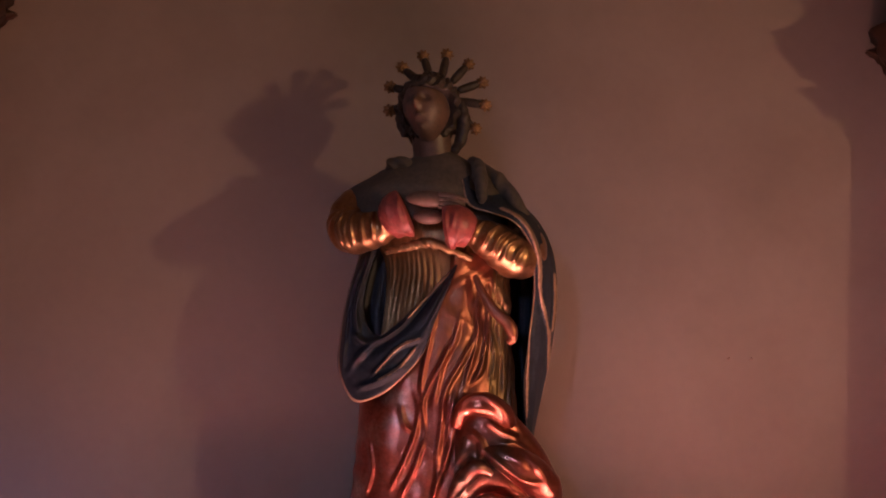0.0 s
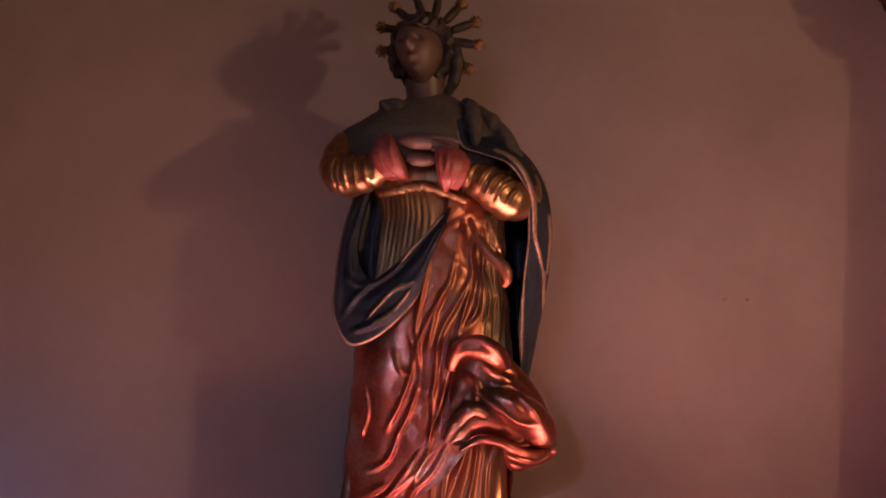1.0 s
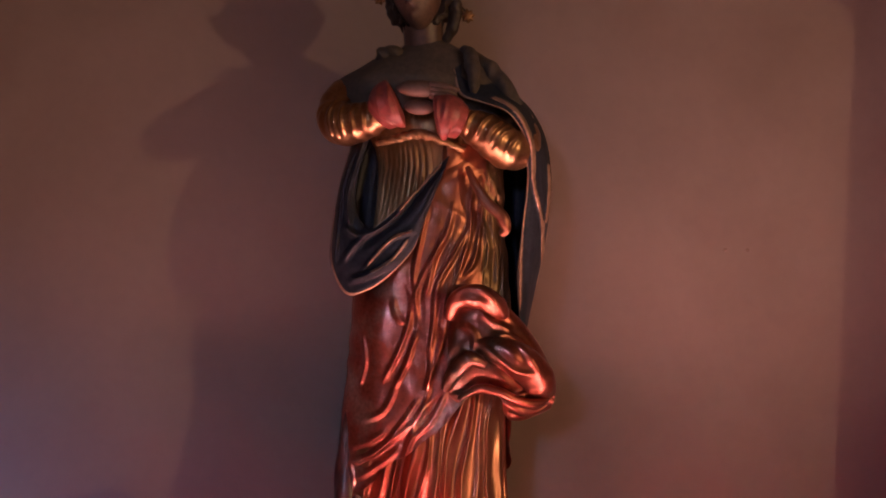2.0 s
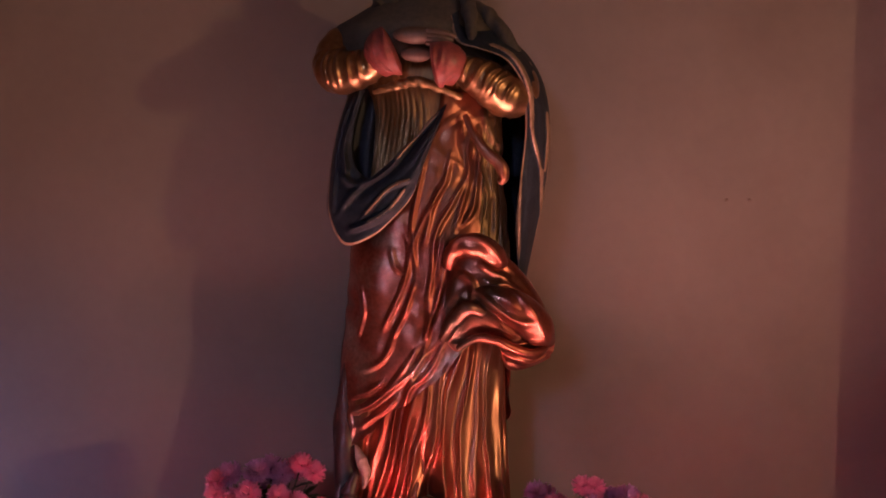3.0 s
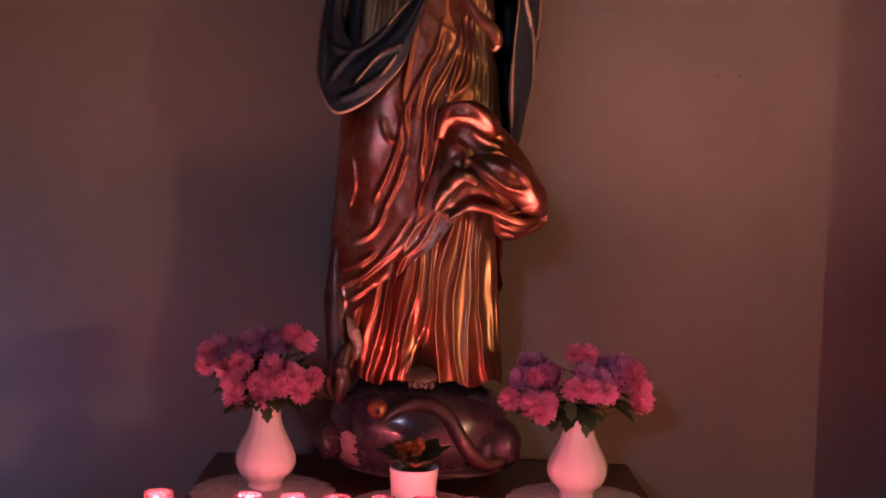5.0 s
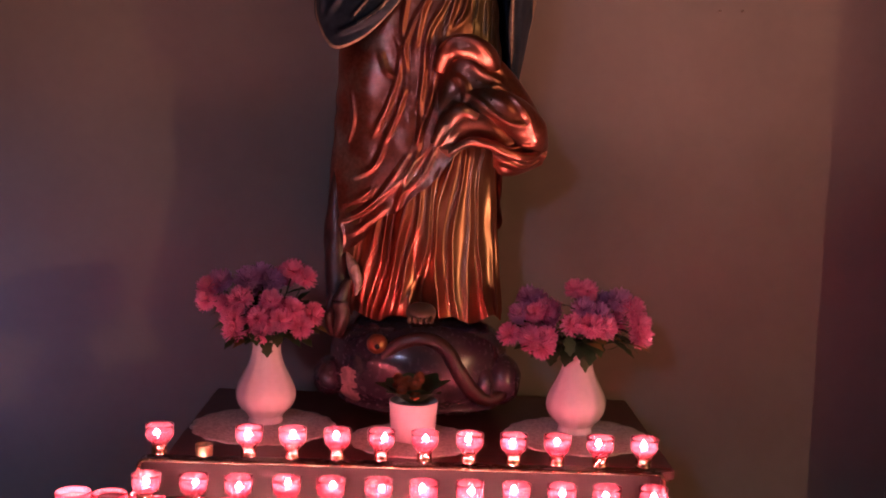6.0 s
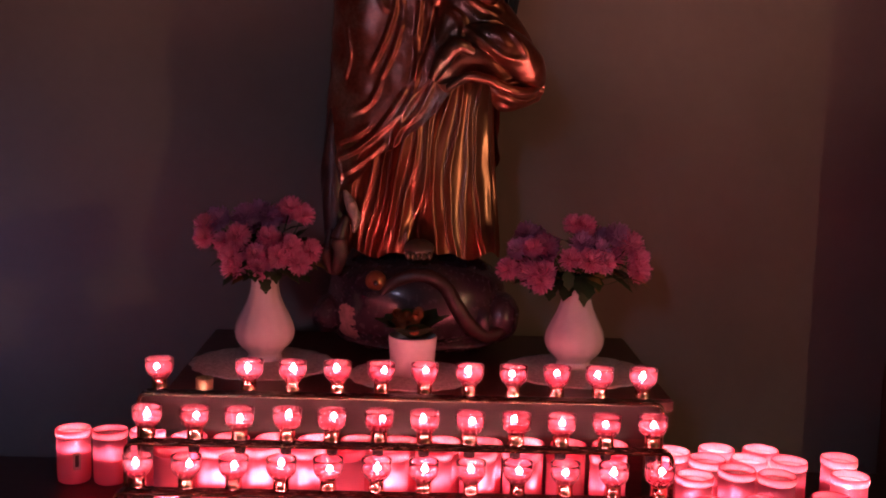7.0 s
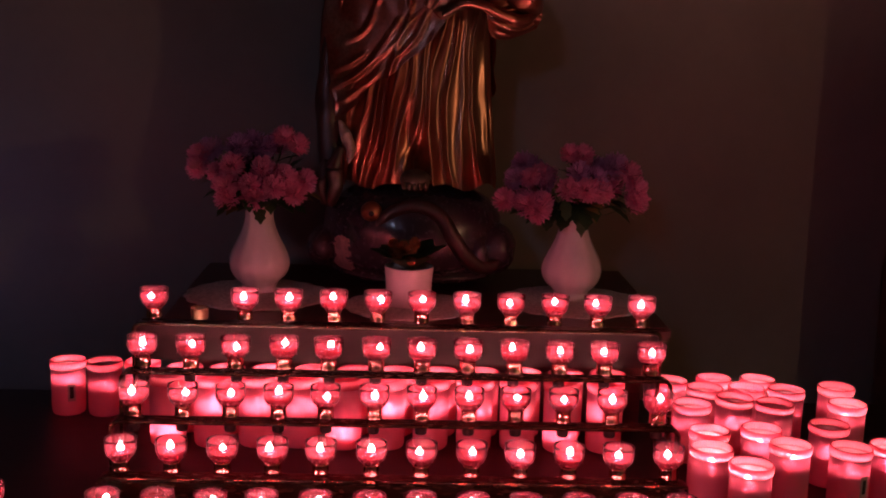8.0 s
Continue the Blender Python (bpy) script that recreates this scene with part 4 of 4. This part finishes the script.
# ---- doilies, vases, flowers ----
def doily(x, y, r):
    n, V, F = 96, [(0, 0, 0.002)], []
    rings = [(0.3, 0.0022), (0.6, 0.002), (0.85, 0.0024), (0.93, 0.0018), (1.0, 0.0012), (1.0, 0.0)]
    for q, h in rings:
        for k in range(n):
            a = 2 * math.pi * k / n
            rr = r * q * (1 + (0.045 * abs(math.sin(9 * a)) if q > 0.8 else 0))
            V.append((rr * math.cos(a), rr * math.sin(a), h))
    for k in range(n):
        F.append((0, 1 + k, 1 + (k + 1) % n))
        for j in range(len(rings) - 1):
            a, b = 1 + j * n + k, 1 + j * n + (k + 1) % n
            F.append((a, a + n, b + n, b))
    ob = new("doily", mesh_of("doily", V, F, M_LACE))
    ob.location = (x, y, PLINTH_Z)
    return tagged(ob, "round white lace doily with a scalloped edge on the plinth", "doily", "doilies on the plinth")


VASES = [(-0.307, 0.30), (0.371, 0.29)]
POT = (0.017, 0.195)
doily(VASES[0][0], 0.27, 0.15)
doily(VASES[1][0], 0.26, 0.15)
ob = doily(POT[0], 0.19, 0.13)
ob.location.z += 0.0002


def vase(x, y):
    outer = curve_of([(0.037, 0.0), (0.0385, 0.004), (0.036, 0.011), (0.045, 0.021), (0.0575, 0.034), (0.0645, 0.049), (0.0655, 0.06), (0.0625, 0.074), (0.054, 0.092), (0.0435, 0.111),
                      (0.0355, 0.13), (0.0312, 0.148), (0.0305, 0.16), (0.0325, 0.172), (0.0375, 0.182)], 44)
    prof = [(0.0, 0.0)] + [tuple(p) for p in outer] + [(0.035, 0.182), (0.030, 0.172), (0.0275, 0.16), (0.0282, 0.148), (0.04, 0.111), (0.058, 0.07), (0.04, 0.015), (0.0, 0.01)]
    ob = new("vase", lathe("vase", [(r, h * 1.07) for r, h in prof], M_PORCELAIN, 96, 0.008, 12))
    ob.location = (x, y, PLINTH_Z + 0.0026)
    return tagged(ob, "white fluted porcelain vase holding pink flowers on a doily", "vase", "vases beside the statue")


for x, y in VASES:
    vase(x, y)


def bloom_mesh(name, mat, seed, r=0.026):
    """A double flower head: rings of narrow curled petals round a short cup."""
    rng = random.Random(seed)
    V, F = [], []
    for ring, (tilt, count, size) in enumerate(((-40, 24, 0.85), (-25, 30, 0.92), (-8, 34, 0.98), (8, 34, 1.0), (24, 32, 1.0), (40, 28, 1.0), (55, 22, 1.0), (70, 15, 1.0), (84, 7, 1.0))):
        for k in range(count):
            a = 2 * math.pi * (k + 0.5 * (ring % 2)) / count + rng.uniform(-0.12, 0.12)
            e = radians(tilt + rng.uniform(-7, 7))
            L, w = r * size * rng.uniform(0.8, 1.12), r * 0.056
            out = Vector((math.cos(a) * math.cos(e), math.sin(a) * math.cos(e), math.sin(e)))
            side = Vector((-math.sin(a), math.cos(a), 0))
            up = out.cross(side).normalized()
            n = len(V)
            for s, wd, bend in ((0.3, 0.5, 0.0), (0.7, 1.0, 0.03), (0.95, 1.1, 0.0), (1.04, 0.5, -0.05)):
                c = out * L * s - up * bend * r
                V += [tuple(c - side * w * wd), tuple(c + up * 0.05 * r * wd), tuple(c + side * w * wd)]
            for j in range(3):
                for i in range(2):
                    p = n + j * 3 + i
                    F.append((p, p + 1, p + 4, p + 3))
    n = len(V)
    for j, (q, h) in enumerate(((0.12, -0.3), (0.3, -0.18), (0.42, 0.05))):
        V += [(r * q * math.cos(2 * math.pi * k / 8), r * q * math.sin(2 * math.pi * k / 8), r * h) for k in range(8)]
        if j:
            F += [(n + (j - 1) * 8 + k, n + (j - 1) * 8 + (k + 1) % 8, n + j * 8 + (k + 1) % 8, n + j * 8 + k) for k in range(8)]
    return mesh_of(name, V, F, mat)


def leaf_mesh(name, mat, L, W, lobes=3):
    V, F = [], []
    for j in range(9):
        s = j / 8
        w = W * math.sin(math.pi * min(1, s * 0.93 + 0.05)) ** 0.8 * (1 + 0.25 * math.sin(lobes * 2 * math.pi * s))
        z = -0.25 * L * s * s
        V += [(-w, L * s, z + 0.15 * w), (0, L * s, z), (w, L * s, z + 0.15 * w)]
    for j in range(8):
        for i in range(2):
            p = j * 3 + i
            F.append((p, p + 1, p + 4, p + 3))
    return mesh_of(name, V, F, mat)


BLOOMS = [bloom_mesh("bloom", M_PETAL, 1, 0.027), bloom_mesh("bloom", M_PETAL, 2, 0.0295), bloom_mesh("bloom", M_PETAL, 3, 0.024)]
MAUVE = [bloom_mesh("bloom", M_PETAL2, 4, 0.03), bloom_mesh("bloom", M_PETAL2, 5, 0.027)]
LEAVES = [leaf_mesh("leaf", M_LEAF, 0.06, 0.016), leaf_mesh("leaf", M_LEAF, 0.045, 0.013), leaf_mesh("leaf", M_LEAFDRY, 0.05, 0.014, 2)]


def aim(d, spin=0.0):
    return Vector(d).to_track_quat("Z", "Y").to_matrix().to_4x4() @ Matrix.Rotation(spin, 4, "Z")


def bouquet(x, y, heads, label, seed):
    """heads: (dx, dz above the rim, dy, mauve) for the front blooms."""
    rng = random.Random(seed)
    base = Vector((x, y, PLINTH_Z + 0.124))
    b = thing("flower_bouquet", label, "flowers", "bouquets in the vases", at=base)
    heads = heads + [(h[0] * 0.72 + rng.uniform(-0.012, 0.012), h[1] * 0.8 + rng.uniform(-0.01, 0.012), h[2] + 0.035, h[3]) for h in heads[::2]]
    for dx, dz, dy, mauve in heads:
        c = Vector((dx, dy, 0.066 + dz))
        d = c - Vector((0, 0, 0.02))
        d = d + Vector((0, -0.05, 0)) + Vector([rng.uniform(-0.02, 0.02) for _ in range(3)])
        part("bloom", rng.choice(MAUVE if mauve else BLOOMS), b, "", Matrix.Translation(c) @ aim(d, rng.uniform(0, 6)))
        pts = curve_of([(rng.uniform(-0.008, 0.008), rng.uniform(-0.008, 0.008), -0.09), (dx * 0.08, dy * 0.08, 0.05), (dx * 0.6, dy * 0.6, 0.05 + dz * 0.6), tuple(c)], 9)
        V, F = [], []
        for j, p in enumerate(pts):
            for k in range(5):
                a = 2 * math.pi * k / 5
                V.append((p[0] + 0.0018 * math.cos(a), p[1] + 0.0018 * math.sin(a), p[2]))
        for j in range(8):
            for k in range(5):
                F.append((j * 5 + k, j * 5 + (k + 1) % 5, j * 5 + 5 + (k + 1) % 5, j * 5 + 5 + k))
        part("stem", mesh_of("stem", V, F, M_LEAF), b)
    for k in range(80):
        dx, dz, dy, _ = rng.choice(heads)
        s = rng.uniform(0.35, 0.85)
        p = Vector((dx * s + rng.uniform(-0.015, 0.015), dy * s + rng.uniform(-0.02, 0.02), 0.062 + dz * s * 0.8))
        d = Vector((dx + rng.uniform(-0.06, 0.06), dy + rng.uniform(-0.07, 0.03), rng.uniform(-0.06, 0.05)))
        m = Matrix.Translation(p) @ d.to_track_quat("Y", "Z").to_matrix().to_4x4()
        part("leaf", LEAVES[rng.choice((0, 0, 1, 1, 2))], b, "", m)
    return b


bouquet(*VASES[0], [(-0.128, 0.075, 0.0, 0), (-0.105, 0.11, 0.03, 1), (-0.045, 0.12, 0.02, 1), (-0.052, 0.085, -0.03, 0), (0.012, 0.082, -0.03, 0), (-0.062, 0.045, -0.05, 0),
                    (-0.012, 0.05, -0.06, 0), (0.0, 0.022, -0.065, 0), (0.06, 0.065, -0.04, 0), (0.035, 0.045, -0.05, 0), (0.1, 0.055, -0.02, 0), (0.078, 0.03, -0.04, 0),
                    (0.052, 0.142, 0.02, 0), (0.08, 0.128, 0.01, 0), (-0.02, 0.125, 0.05, 1), (0.01, 0.118, 0.03, 1), (-0.06, 0.02, -0.05, 0), (-0.13, 0.1, 0.02, 0), (-0.085, 0.07, -0.02, 0)],
        "dense bunch of pink and mauve double flowers with dark leaves", 11)
bouquet(*VASES[1], [(-0.152, 0.028, -0.03, 0), (-0.13, 0.07, -0.01, 1), (-0.1, 0.075, -0.02, 0), (-0.105, 0.022, -0.05, 0), (-0.078, 0.03, -0.055, 0), (-0.085, 0.01, -0.06, 0),
                    (-0.075, 0.075, 0.01, 0), (-0.012, 0.125, 0.0, 0), (0.012, 0.125, -0.01, 0), (0.002, 0.088, -0.03, 1), (0.035, 0.075, -0.03, 1), (-0.02, 0.055, -0.045, 0),
                    (0.018, 0.055, -0.05, 0), (0.048, 0.05, -0.04, 0), (0.085, 0.1, 0.01, 1), (0.112, 0.085, 0.0, 0), (0.125, 0.058, -0.02, 0), (0.128, 0.03, -0.02, 0), (-0.11, 0.1, 0.03, 1)],
        "loose bunch of pink and mauve double flowers with hanging leaves", 12)

# ---- flower pot with a small plant ----
pot = new("flower_pot", lathe("flower_pot", [(r, 0.82 * h) for r, h in ((0.0, 0.0), (0.043, 0.0), (0.045, 0.003), (0.0485, 0.06), (0.051, 0.098), (0.0505, 0.1), (0.049, 0.1), (0.0478, 0.095), (0.047, 0.08), (0.0, 0.078))], M_POT, 56))
pot.location = (*POT, PLINTH_Z + 0.0027)
tagged(pot, "plain white glazed flower pot on a lace doily", "flower pot")
plant = thing("potted_plant", "small plant with broad dark leaves and orange blossom in the pot", "plant", at=(*POT, PLINTH_Z + 0.0685))
rng = random.Random(5)
BROAD = [leaf_mesh("leaf", M_LEAF, 0.078, 0.03, 0), leaf_mesh("leaf", M_LEAF, 0.064, 0.026, 0)]
for k in range(16):
    a = 2 * math.pi * k / 16 + rng.uniform(-0.2, 0.2)
    d = Vector((math.cos(a), math.sin(a), rng.uniform(0.7, 1.4)))
    part("leaf", BROAD[k % 2], plant, "", Matrix.Translation((0.012 * math.cos(a), 0.012 * math.sin(a), 0.012)) @ d.to_track_quat("Y", "Z").to_matrix().to_4x4())
SMALL = bloom_mesh("blossom", M_BLOSSOM, 9, 0.011)
for k in range(12):
    p = Vector((rng.uniform(-0.035, 0.03), rng.uniform(-0.045, 0.0), rng.uniform(0.035, 0.07)))
    part("blossom", SMALL, plant, "", Matrix.Translation(p) @ aim(p + Vector((0, -0.05, 0))))
part("soil", lathe("soil", [(0.0, 0.004), (0.044, 0.001), (0.044, 0.0005), (0.0, 0.0005)], M_TABLE, 24), plant)

# ---- votive rack ----
PITCH = 0.085
ROWS = [(0.0, 0.897), (-0.106, 0.832), (-0.187, 0.766), (-0.284, 0.699)]
FLOOR_ROW = (-0.405, TABLE_Z)
rack = thing("votive_rack", "stepped bronzed metal votive rack with brass sockets on the table", "candle rack", at=(0, 0, TABLE_Z))


def shelf_mesh(z):
    """A bent sheet: a flat shelf with rounded ends that turn down as legs, and a rolled front edge."""
    x0, x1, h = -0.51, 0.51, z - TABLE_Z
    pts = [(x0, 0.0)] + [(x0 + 0.018 - 0.018 * math.cos(t), h - 0.018 + 0.018 * math.sin(t)) for t in np.linspace(0, math.pi / 2, 6)]
    pts += [(x1 - 0.018 + 0.018 * math.sin(t), h - 0.018 + 0.018 * math.cos(t)) for t in np.linspace(0, math.pi / 2, 6)] + [(x1, 0.0)]
    P = np.array(pts)
    T = np.gradient(P, axis=0)
    T /= np.linalg.norm(T, axis=1)[:, None]
    N = np.stack([T[:, 1], -T[:, 0]], 1)
    V, F = [], []
    sec = [(-0.0135, 0.0), (-0.0155, 0.0015), (-0.016, 0.0035), (-0.0145, 0.0065), (0.0145, 0.0045), (0.0155, 0.0)]
    for p, nn in zip(P, N):
        for y, d in sec:
            q = p + nn * d
            leg = p[1] < h - 0.02
            V.append((q[0], y if not leg else max(-0.012, min(0.012, y)), max(0.0, q[1])))
    m = len(sec)
    for i in range(len(P) - 1):
        for k in range(m):
            F.append((i * m + k, i * m + (k + 1) % m, (i + 1) * m + (k + 1) % m, (i + 1) * m + k))
    F += [tuple(range(m)), tuple(range((len(P) - 1) * m, len(P) * m))[::-1]]
    return mesh_of("shelf", V, F, M_SHELF, smooth=False)


SOCKET = lathe("socket", [(0.0, 0.0), (0.0165, 0.0), (0.017, 0.018), (0.0182, 0.021), (0.0165, 0.0215), (0.0155, 0.018), (0.0152, 0.002), (0.0, 0.002)], M_BRASS, 28)
UNDERCUP = lathe("under_cup", [(0.0, -0.021), (0.009, -0.021), (0.0105, -0.019), (0.0112, -0.004), (0.0135, -0.001), (0.0, -0.001)], M_CUP, 18)
for y, z in ROWS:
    part("shelf", shelf_mesh(z), rack, "", (0, y, 0))
    for i in range(12 if y < 0 else 0):
        part("under_cup", UNDERCUP, rack, "dark cup under the shelf", ((i - 5.5) * PITCH, y, z - TABLE_Z))
part("riser", box("riser", -0.504, 0.504, 0.004, 0.007, 0.158, 0.2355, M_TABLE, 0.001), rack, "dark riser below the top shelf")
part("socket", SOCKET, rack, "empty brass socket", (-4.5 * PITCH, 0, ROWS[0][1] - TABLE_Z + 0.0065))
part("front_panel", box("front_panel", -0.488, 0.488, -0.004, 0.0, 0.0, 0.0325, M_SHELF, 0.001), rack, "", (0, -0.298, 0))

M_FOOT = material("polished_brass_foot", [(0.62, 0.44, 0.34), (0.72, 0.52, 0.4)], 30, rough=(0.08, 0.16), metal=1.0, bump=0.0, grime=0.15)
BOWL = lathe("bowl", [(0.0, 0.024), (0.015, 0.0242), (0.0205, 0.03), (0.025, 0.038), (0.0272, 0.048), (0.0268, 0.059), (0.0274, 0.0685),
                      (0.0258, 0.0685), (0.0252, 0.059), (0.0255, 0.048), (0.0234, 0.039), (0.0188, 0.032), (0.0, 0.029)], M_GLASS, 32)
FOOT = lathe("foot", [(0.0, 0.0), (0.0152, 0.0), (0.0158, 0.0015), (0.0148, 0.004), (0.0145, 0.02), (0.0152, 0.0238), (0.0, 0.0238)], M_FOOT, 48, 0.02, 7)
WAXES = [lathe("wax", [(0.0, 0.03), (0.0175, 0.0325), (0.0215, 0.0375), (0.0228, h - 0.001), (0.021, h), (0.0, h - 0.001)], M_WAXRED, 20) for h in (0.044, 0.048, 0.041)]


def bead_ring():
    """A ring of small pale beads that stand in for glints round the lower bowl."""
    V, F = [], []
    for k in range(12):
        a, n = 2 * math.pi * k / 12, len(V)
        c = Vector((0.0238 * math.cos(a), 0.0238 * math.sin(a), 0.0345 + 0.001 * (k % 2)))
        for j in range(1, 4):
            e = math.pi * (j / 4 - 0.5)
            V += [tuple(c + 0.0011 * Vector((math.cos(e) * math.cos(i * math.pi / 3), math.cos(e) * math.sin(i * math.pi / 3), math.sin(e)))) for i in range(6)]
        for j in range(2):
            F += [(n + j * 6 + i, n + j * 6 + (i + 1) % 6, n + j * 6 + 6 + (i + 1) % 6, n + j * 6 + 6 + i) for i in range(6)]
        F += [tuple(n + i for i in range(5, -1, -1)), tuple(n + 12 + i for i in range(6))]
    return mesh_of("bead_ring", V, F, M_BEAD)


# paler than the bowl glass, so the glints are in the colour
M_BEAD = red_clear("pale_glint_beads", (0.98, 0.8, 0.82), gloss=0.4, glow=0.85, rough=0.05, body=(0.98, 0.72, 0.76))
BEADS = bead_ring()
WICK = lathe('wick', [(0.0, 0.0), (0.0012, 0.0), (0.001, 0.006), (0.0, 0.0065)], M_TABLE, 8)


def flame_mesh(h, r, mat):
    V = [(0, 0, 0)]
    for q, z in ((0.75, 0.14), (1.0, 0.34), (0.62, 0.65)):
        V += [(r * q * math.cos(2 * math.pi * k / 8), r * q * math.sin(2 * math.pi * k / 8), h * z) for k in range(8)]
    V.append((0, 0, h))
    F = [(0, 1 + (k + 1) % 8, 1 + k) for k in range(8)] + [(25, 17 + k, 17 + (k + 1) % 8) for k in range(8)]
    for j in range(2):
        F += [(1 + j * 8 + k, 1 + j * 8 + (k + 1) % 8, 9 + j * 8 + (k + 1) % 8, 9 + j * 8 + k) for k in range(8)]
    return mesh_of("flame", V, F, mat)


FLAMES = [flame_mesh(h, r, M_FLAME) for h, r in ((0.0165, 0.006), (0.0145, 0.0058), (0.0195, 0.0062))]
BIGFLAMES = [flame_mesh(0.019, 0.0075, M_TALLFLAME), flame_mesh(0.022, 0.0078, M_TALLFLAME)]
RACKFLAMES = [flame_mesh(0.022, 0.012, M_TALLFLAME), flame_mesh(0.025, 0.0115, M_TALLFLAME)]
rng = random.Random(21)


def votive(x, y, z, kind):
    v = thing("votive_candle", "lit votive candle in a red glass bowl with brass foot", "candle", "votive candles on the rack", at=(x, y, z))
    v.rotation_euler.z = rng.uniform(0, 6)
    v.scale.z = 0.84
    bowl = part("bowl", BOWL, v, "clear red glass bowl")
    part("bead_ring", BEADS, bowl, "ring of pale beads standing in for glints")
    part("foot", FOOT, v, "polished brass foot")
    wax = part("wax", WAXES[kind], v, "melted red wax")
    spot = (rng.uniform(-0.006, 0.006), rng.uniform(-0.006, 0.006), (0.044, 0.048, 0.041)[kind])
    part("wick", WICK, wax, "", (spot[0], spot[1], spot[2] - 0.0015))
    part("flame", FLAMES[rng.randrange(3)], v, "bright candle flame", (spot[0], spot[1], spot[2] + 0.001))


for row, (y, z) in enumerate(ROWS):
    for i in range(12):
        if row == 0 and i == 1:
            continue
        votive((i - 5.5) * PITCH + rng.uniform(-0.002, 0.002), y + rng.uniform(-0.002, 0.002), z + 0.0068, rng.randrange(3))
for i in range(12):
    votive((i - 5.5) * PITCH + rng.uniform(-0.003, 0.003), FLOOR_ROW[0] + rng.uniform(-0.003, 0.003), TABLE_Z + 0.0005, rng.randrange(3))
votive(-0.66, -0.38, TABLE_Z + 0.0005, 0)

# ---- tall red candles on the table ----
BIG = lathe("shell", [(0.0, 0.0), (0.031, 0.0), (0.0335, 0.003), (0.0345, 0.012), (0.0345, 0.092), (0.0332, 0.092), (0.0332, 0.006), (0.0, 0.004)], M_PLASTIC, 40)
BIGRIM = lathe("rim", [(0.0333, 0.0915), (0.0347, 0.0915), (0.0362, 0.0945), (0.0368, 0.099), (0.0362, 0.105), (0.035, 0.107), (0.0338, 0.105), (0.0333, 0.0985)], M_RIM, 40)
BIGWAX = [lathe("wax", [(0.0, 0.0065), (0.0325, 0.0065), (0.0325, h + 0.004), (0.031, h + 0.002), (0.022, h), (0.0, h - 0.001)], M_WAX, 32) for h in (0.066, 0.058, 0.049, 0.013)]
CANDLES = [(0.648, 0.105), (0.739, 0.104), (0.776, 0.034), (0.612, 0.037), (0.697, 0.041), (0.562, -0.065), (0.655, -0.025), (0.725, -0.055), (0.556, -0.217), (0.654, -0.203), (0.538, -0.303), (0.584, -0.38), (0.681, -0.283), (0.787, -0.176), (0.783, -0.293), (0.858, -0.28), (0.886, 0.058), (0.868, -0.051), (0.551, 0.081), (-0.681, 0.152), (-0.605, 0.148), (-0.528, 0.152)]


def tall_candle(x, y, kind, flames=BIGFLAMES):
    c = thing("tall_candle", "lit red plastic sanctuary candle with a wide rim", "candle", "tall red candles on the table", at=(x, y, TABLE_Z + 0.0005))
    c.rotation_euler.z = rng.uniform(0, 6)
    part("shell", BIG, c, "translucent red plastic shell")
    part("rim", BIGRIM, c)
    wax = part("wax", BIGWAX[kind], c, "pale glowing wax")
    spot = (rng.uniform(-0.006, 0.006), rng.uniform(-0.006, 0.006), (0.0675, 0.0595, 0.0505, 0.0145)[kind])
    part("wick", WICK, wax, "", (spot[0], spot[1], spot[2] - 0.003))
    part("flame", flames[rng.randrange(2)], c, "bright candle flame", spot)
    return c


def sticker():
    """A small curved paper label with a printed block."""
    V, F = [], []
    for r, h0, h1, a0, a1 in ((0.0349, 0.03, 0.066, -0.22, 0.22), (0.0352, 0.036, 0.06, -0.11, 0.11)):
        n = len(V)
        for k in range(7):
            a = a0 + (a1 - a0) * k / 6
            V += [(r * math.sin(a), -r * math.cos(a), h0), (r * math.sin(a), -r * math.cos(a), h1)]
        F += [(n + 2 * k, n + 2 * k + 2, n + 2 * k + 3, n + 2 * k + 1) for k in range(6)]
    return mesh_of("sticker", V, F, [M_LABEL, M_DARKPRINT], [0] * 6 + [1] * 6)


STICKER = sticker()
for k, (x, y) in enumerate(CANDLES):
    c = tall_candle(x, y, rng.choice((0, 0, 1, 2)))
    c.scale.z = 1.05
    if k in (14, 19):
        c.rotation_euler.z = 0.45
        part("sticker", STICKER, c, "small white printed paper sticker")
for i in range(11):
    tall_candle((i - 5.0) * 0.0845 - 0.002, 0.062 + rng.uniform(-0.004, 0.004), rng.choice((1, 2, 2)), RACKFLAMES).scale.z = 1.2
    tall_candle((i - 5.0) * 0.0845 - 0.02, -0.018 + rng.uniform(-0.004, 0.004), rng.choice((2, 3)), RACKFLAMES).scale.z = 1.3
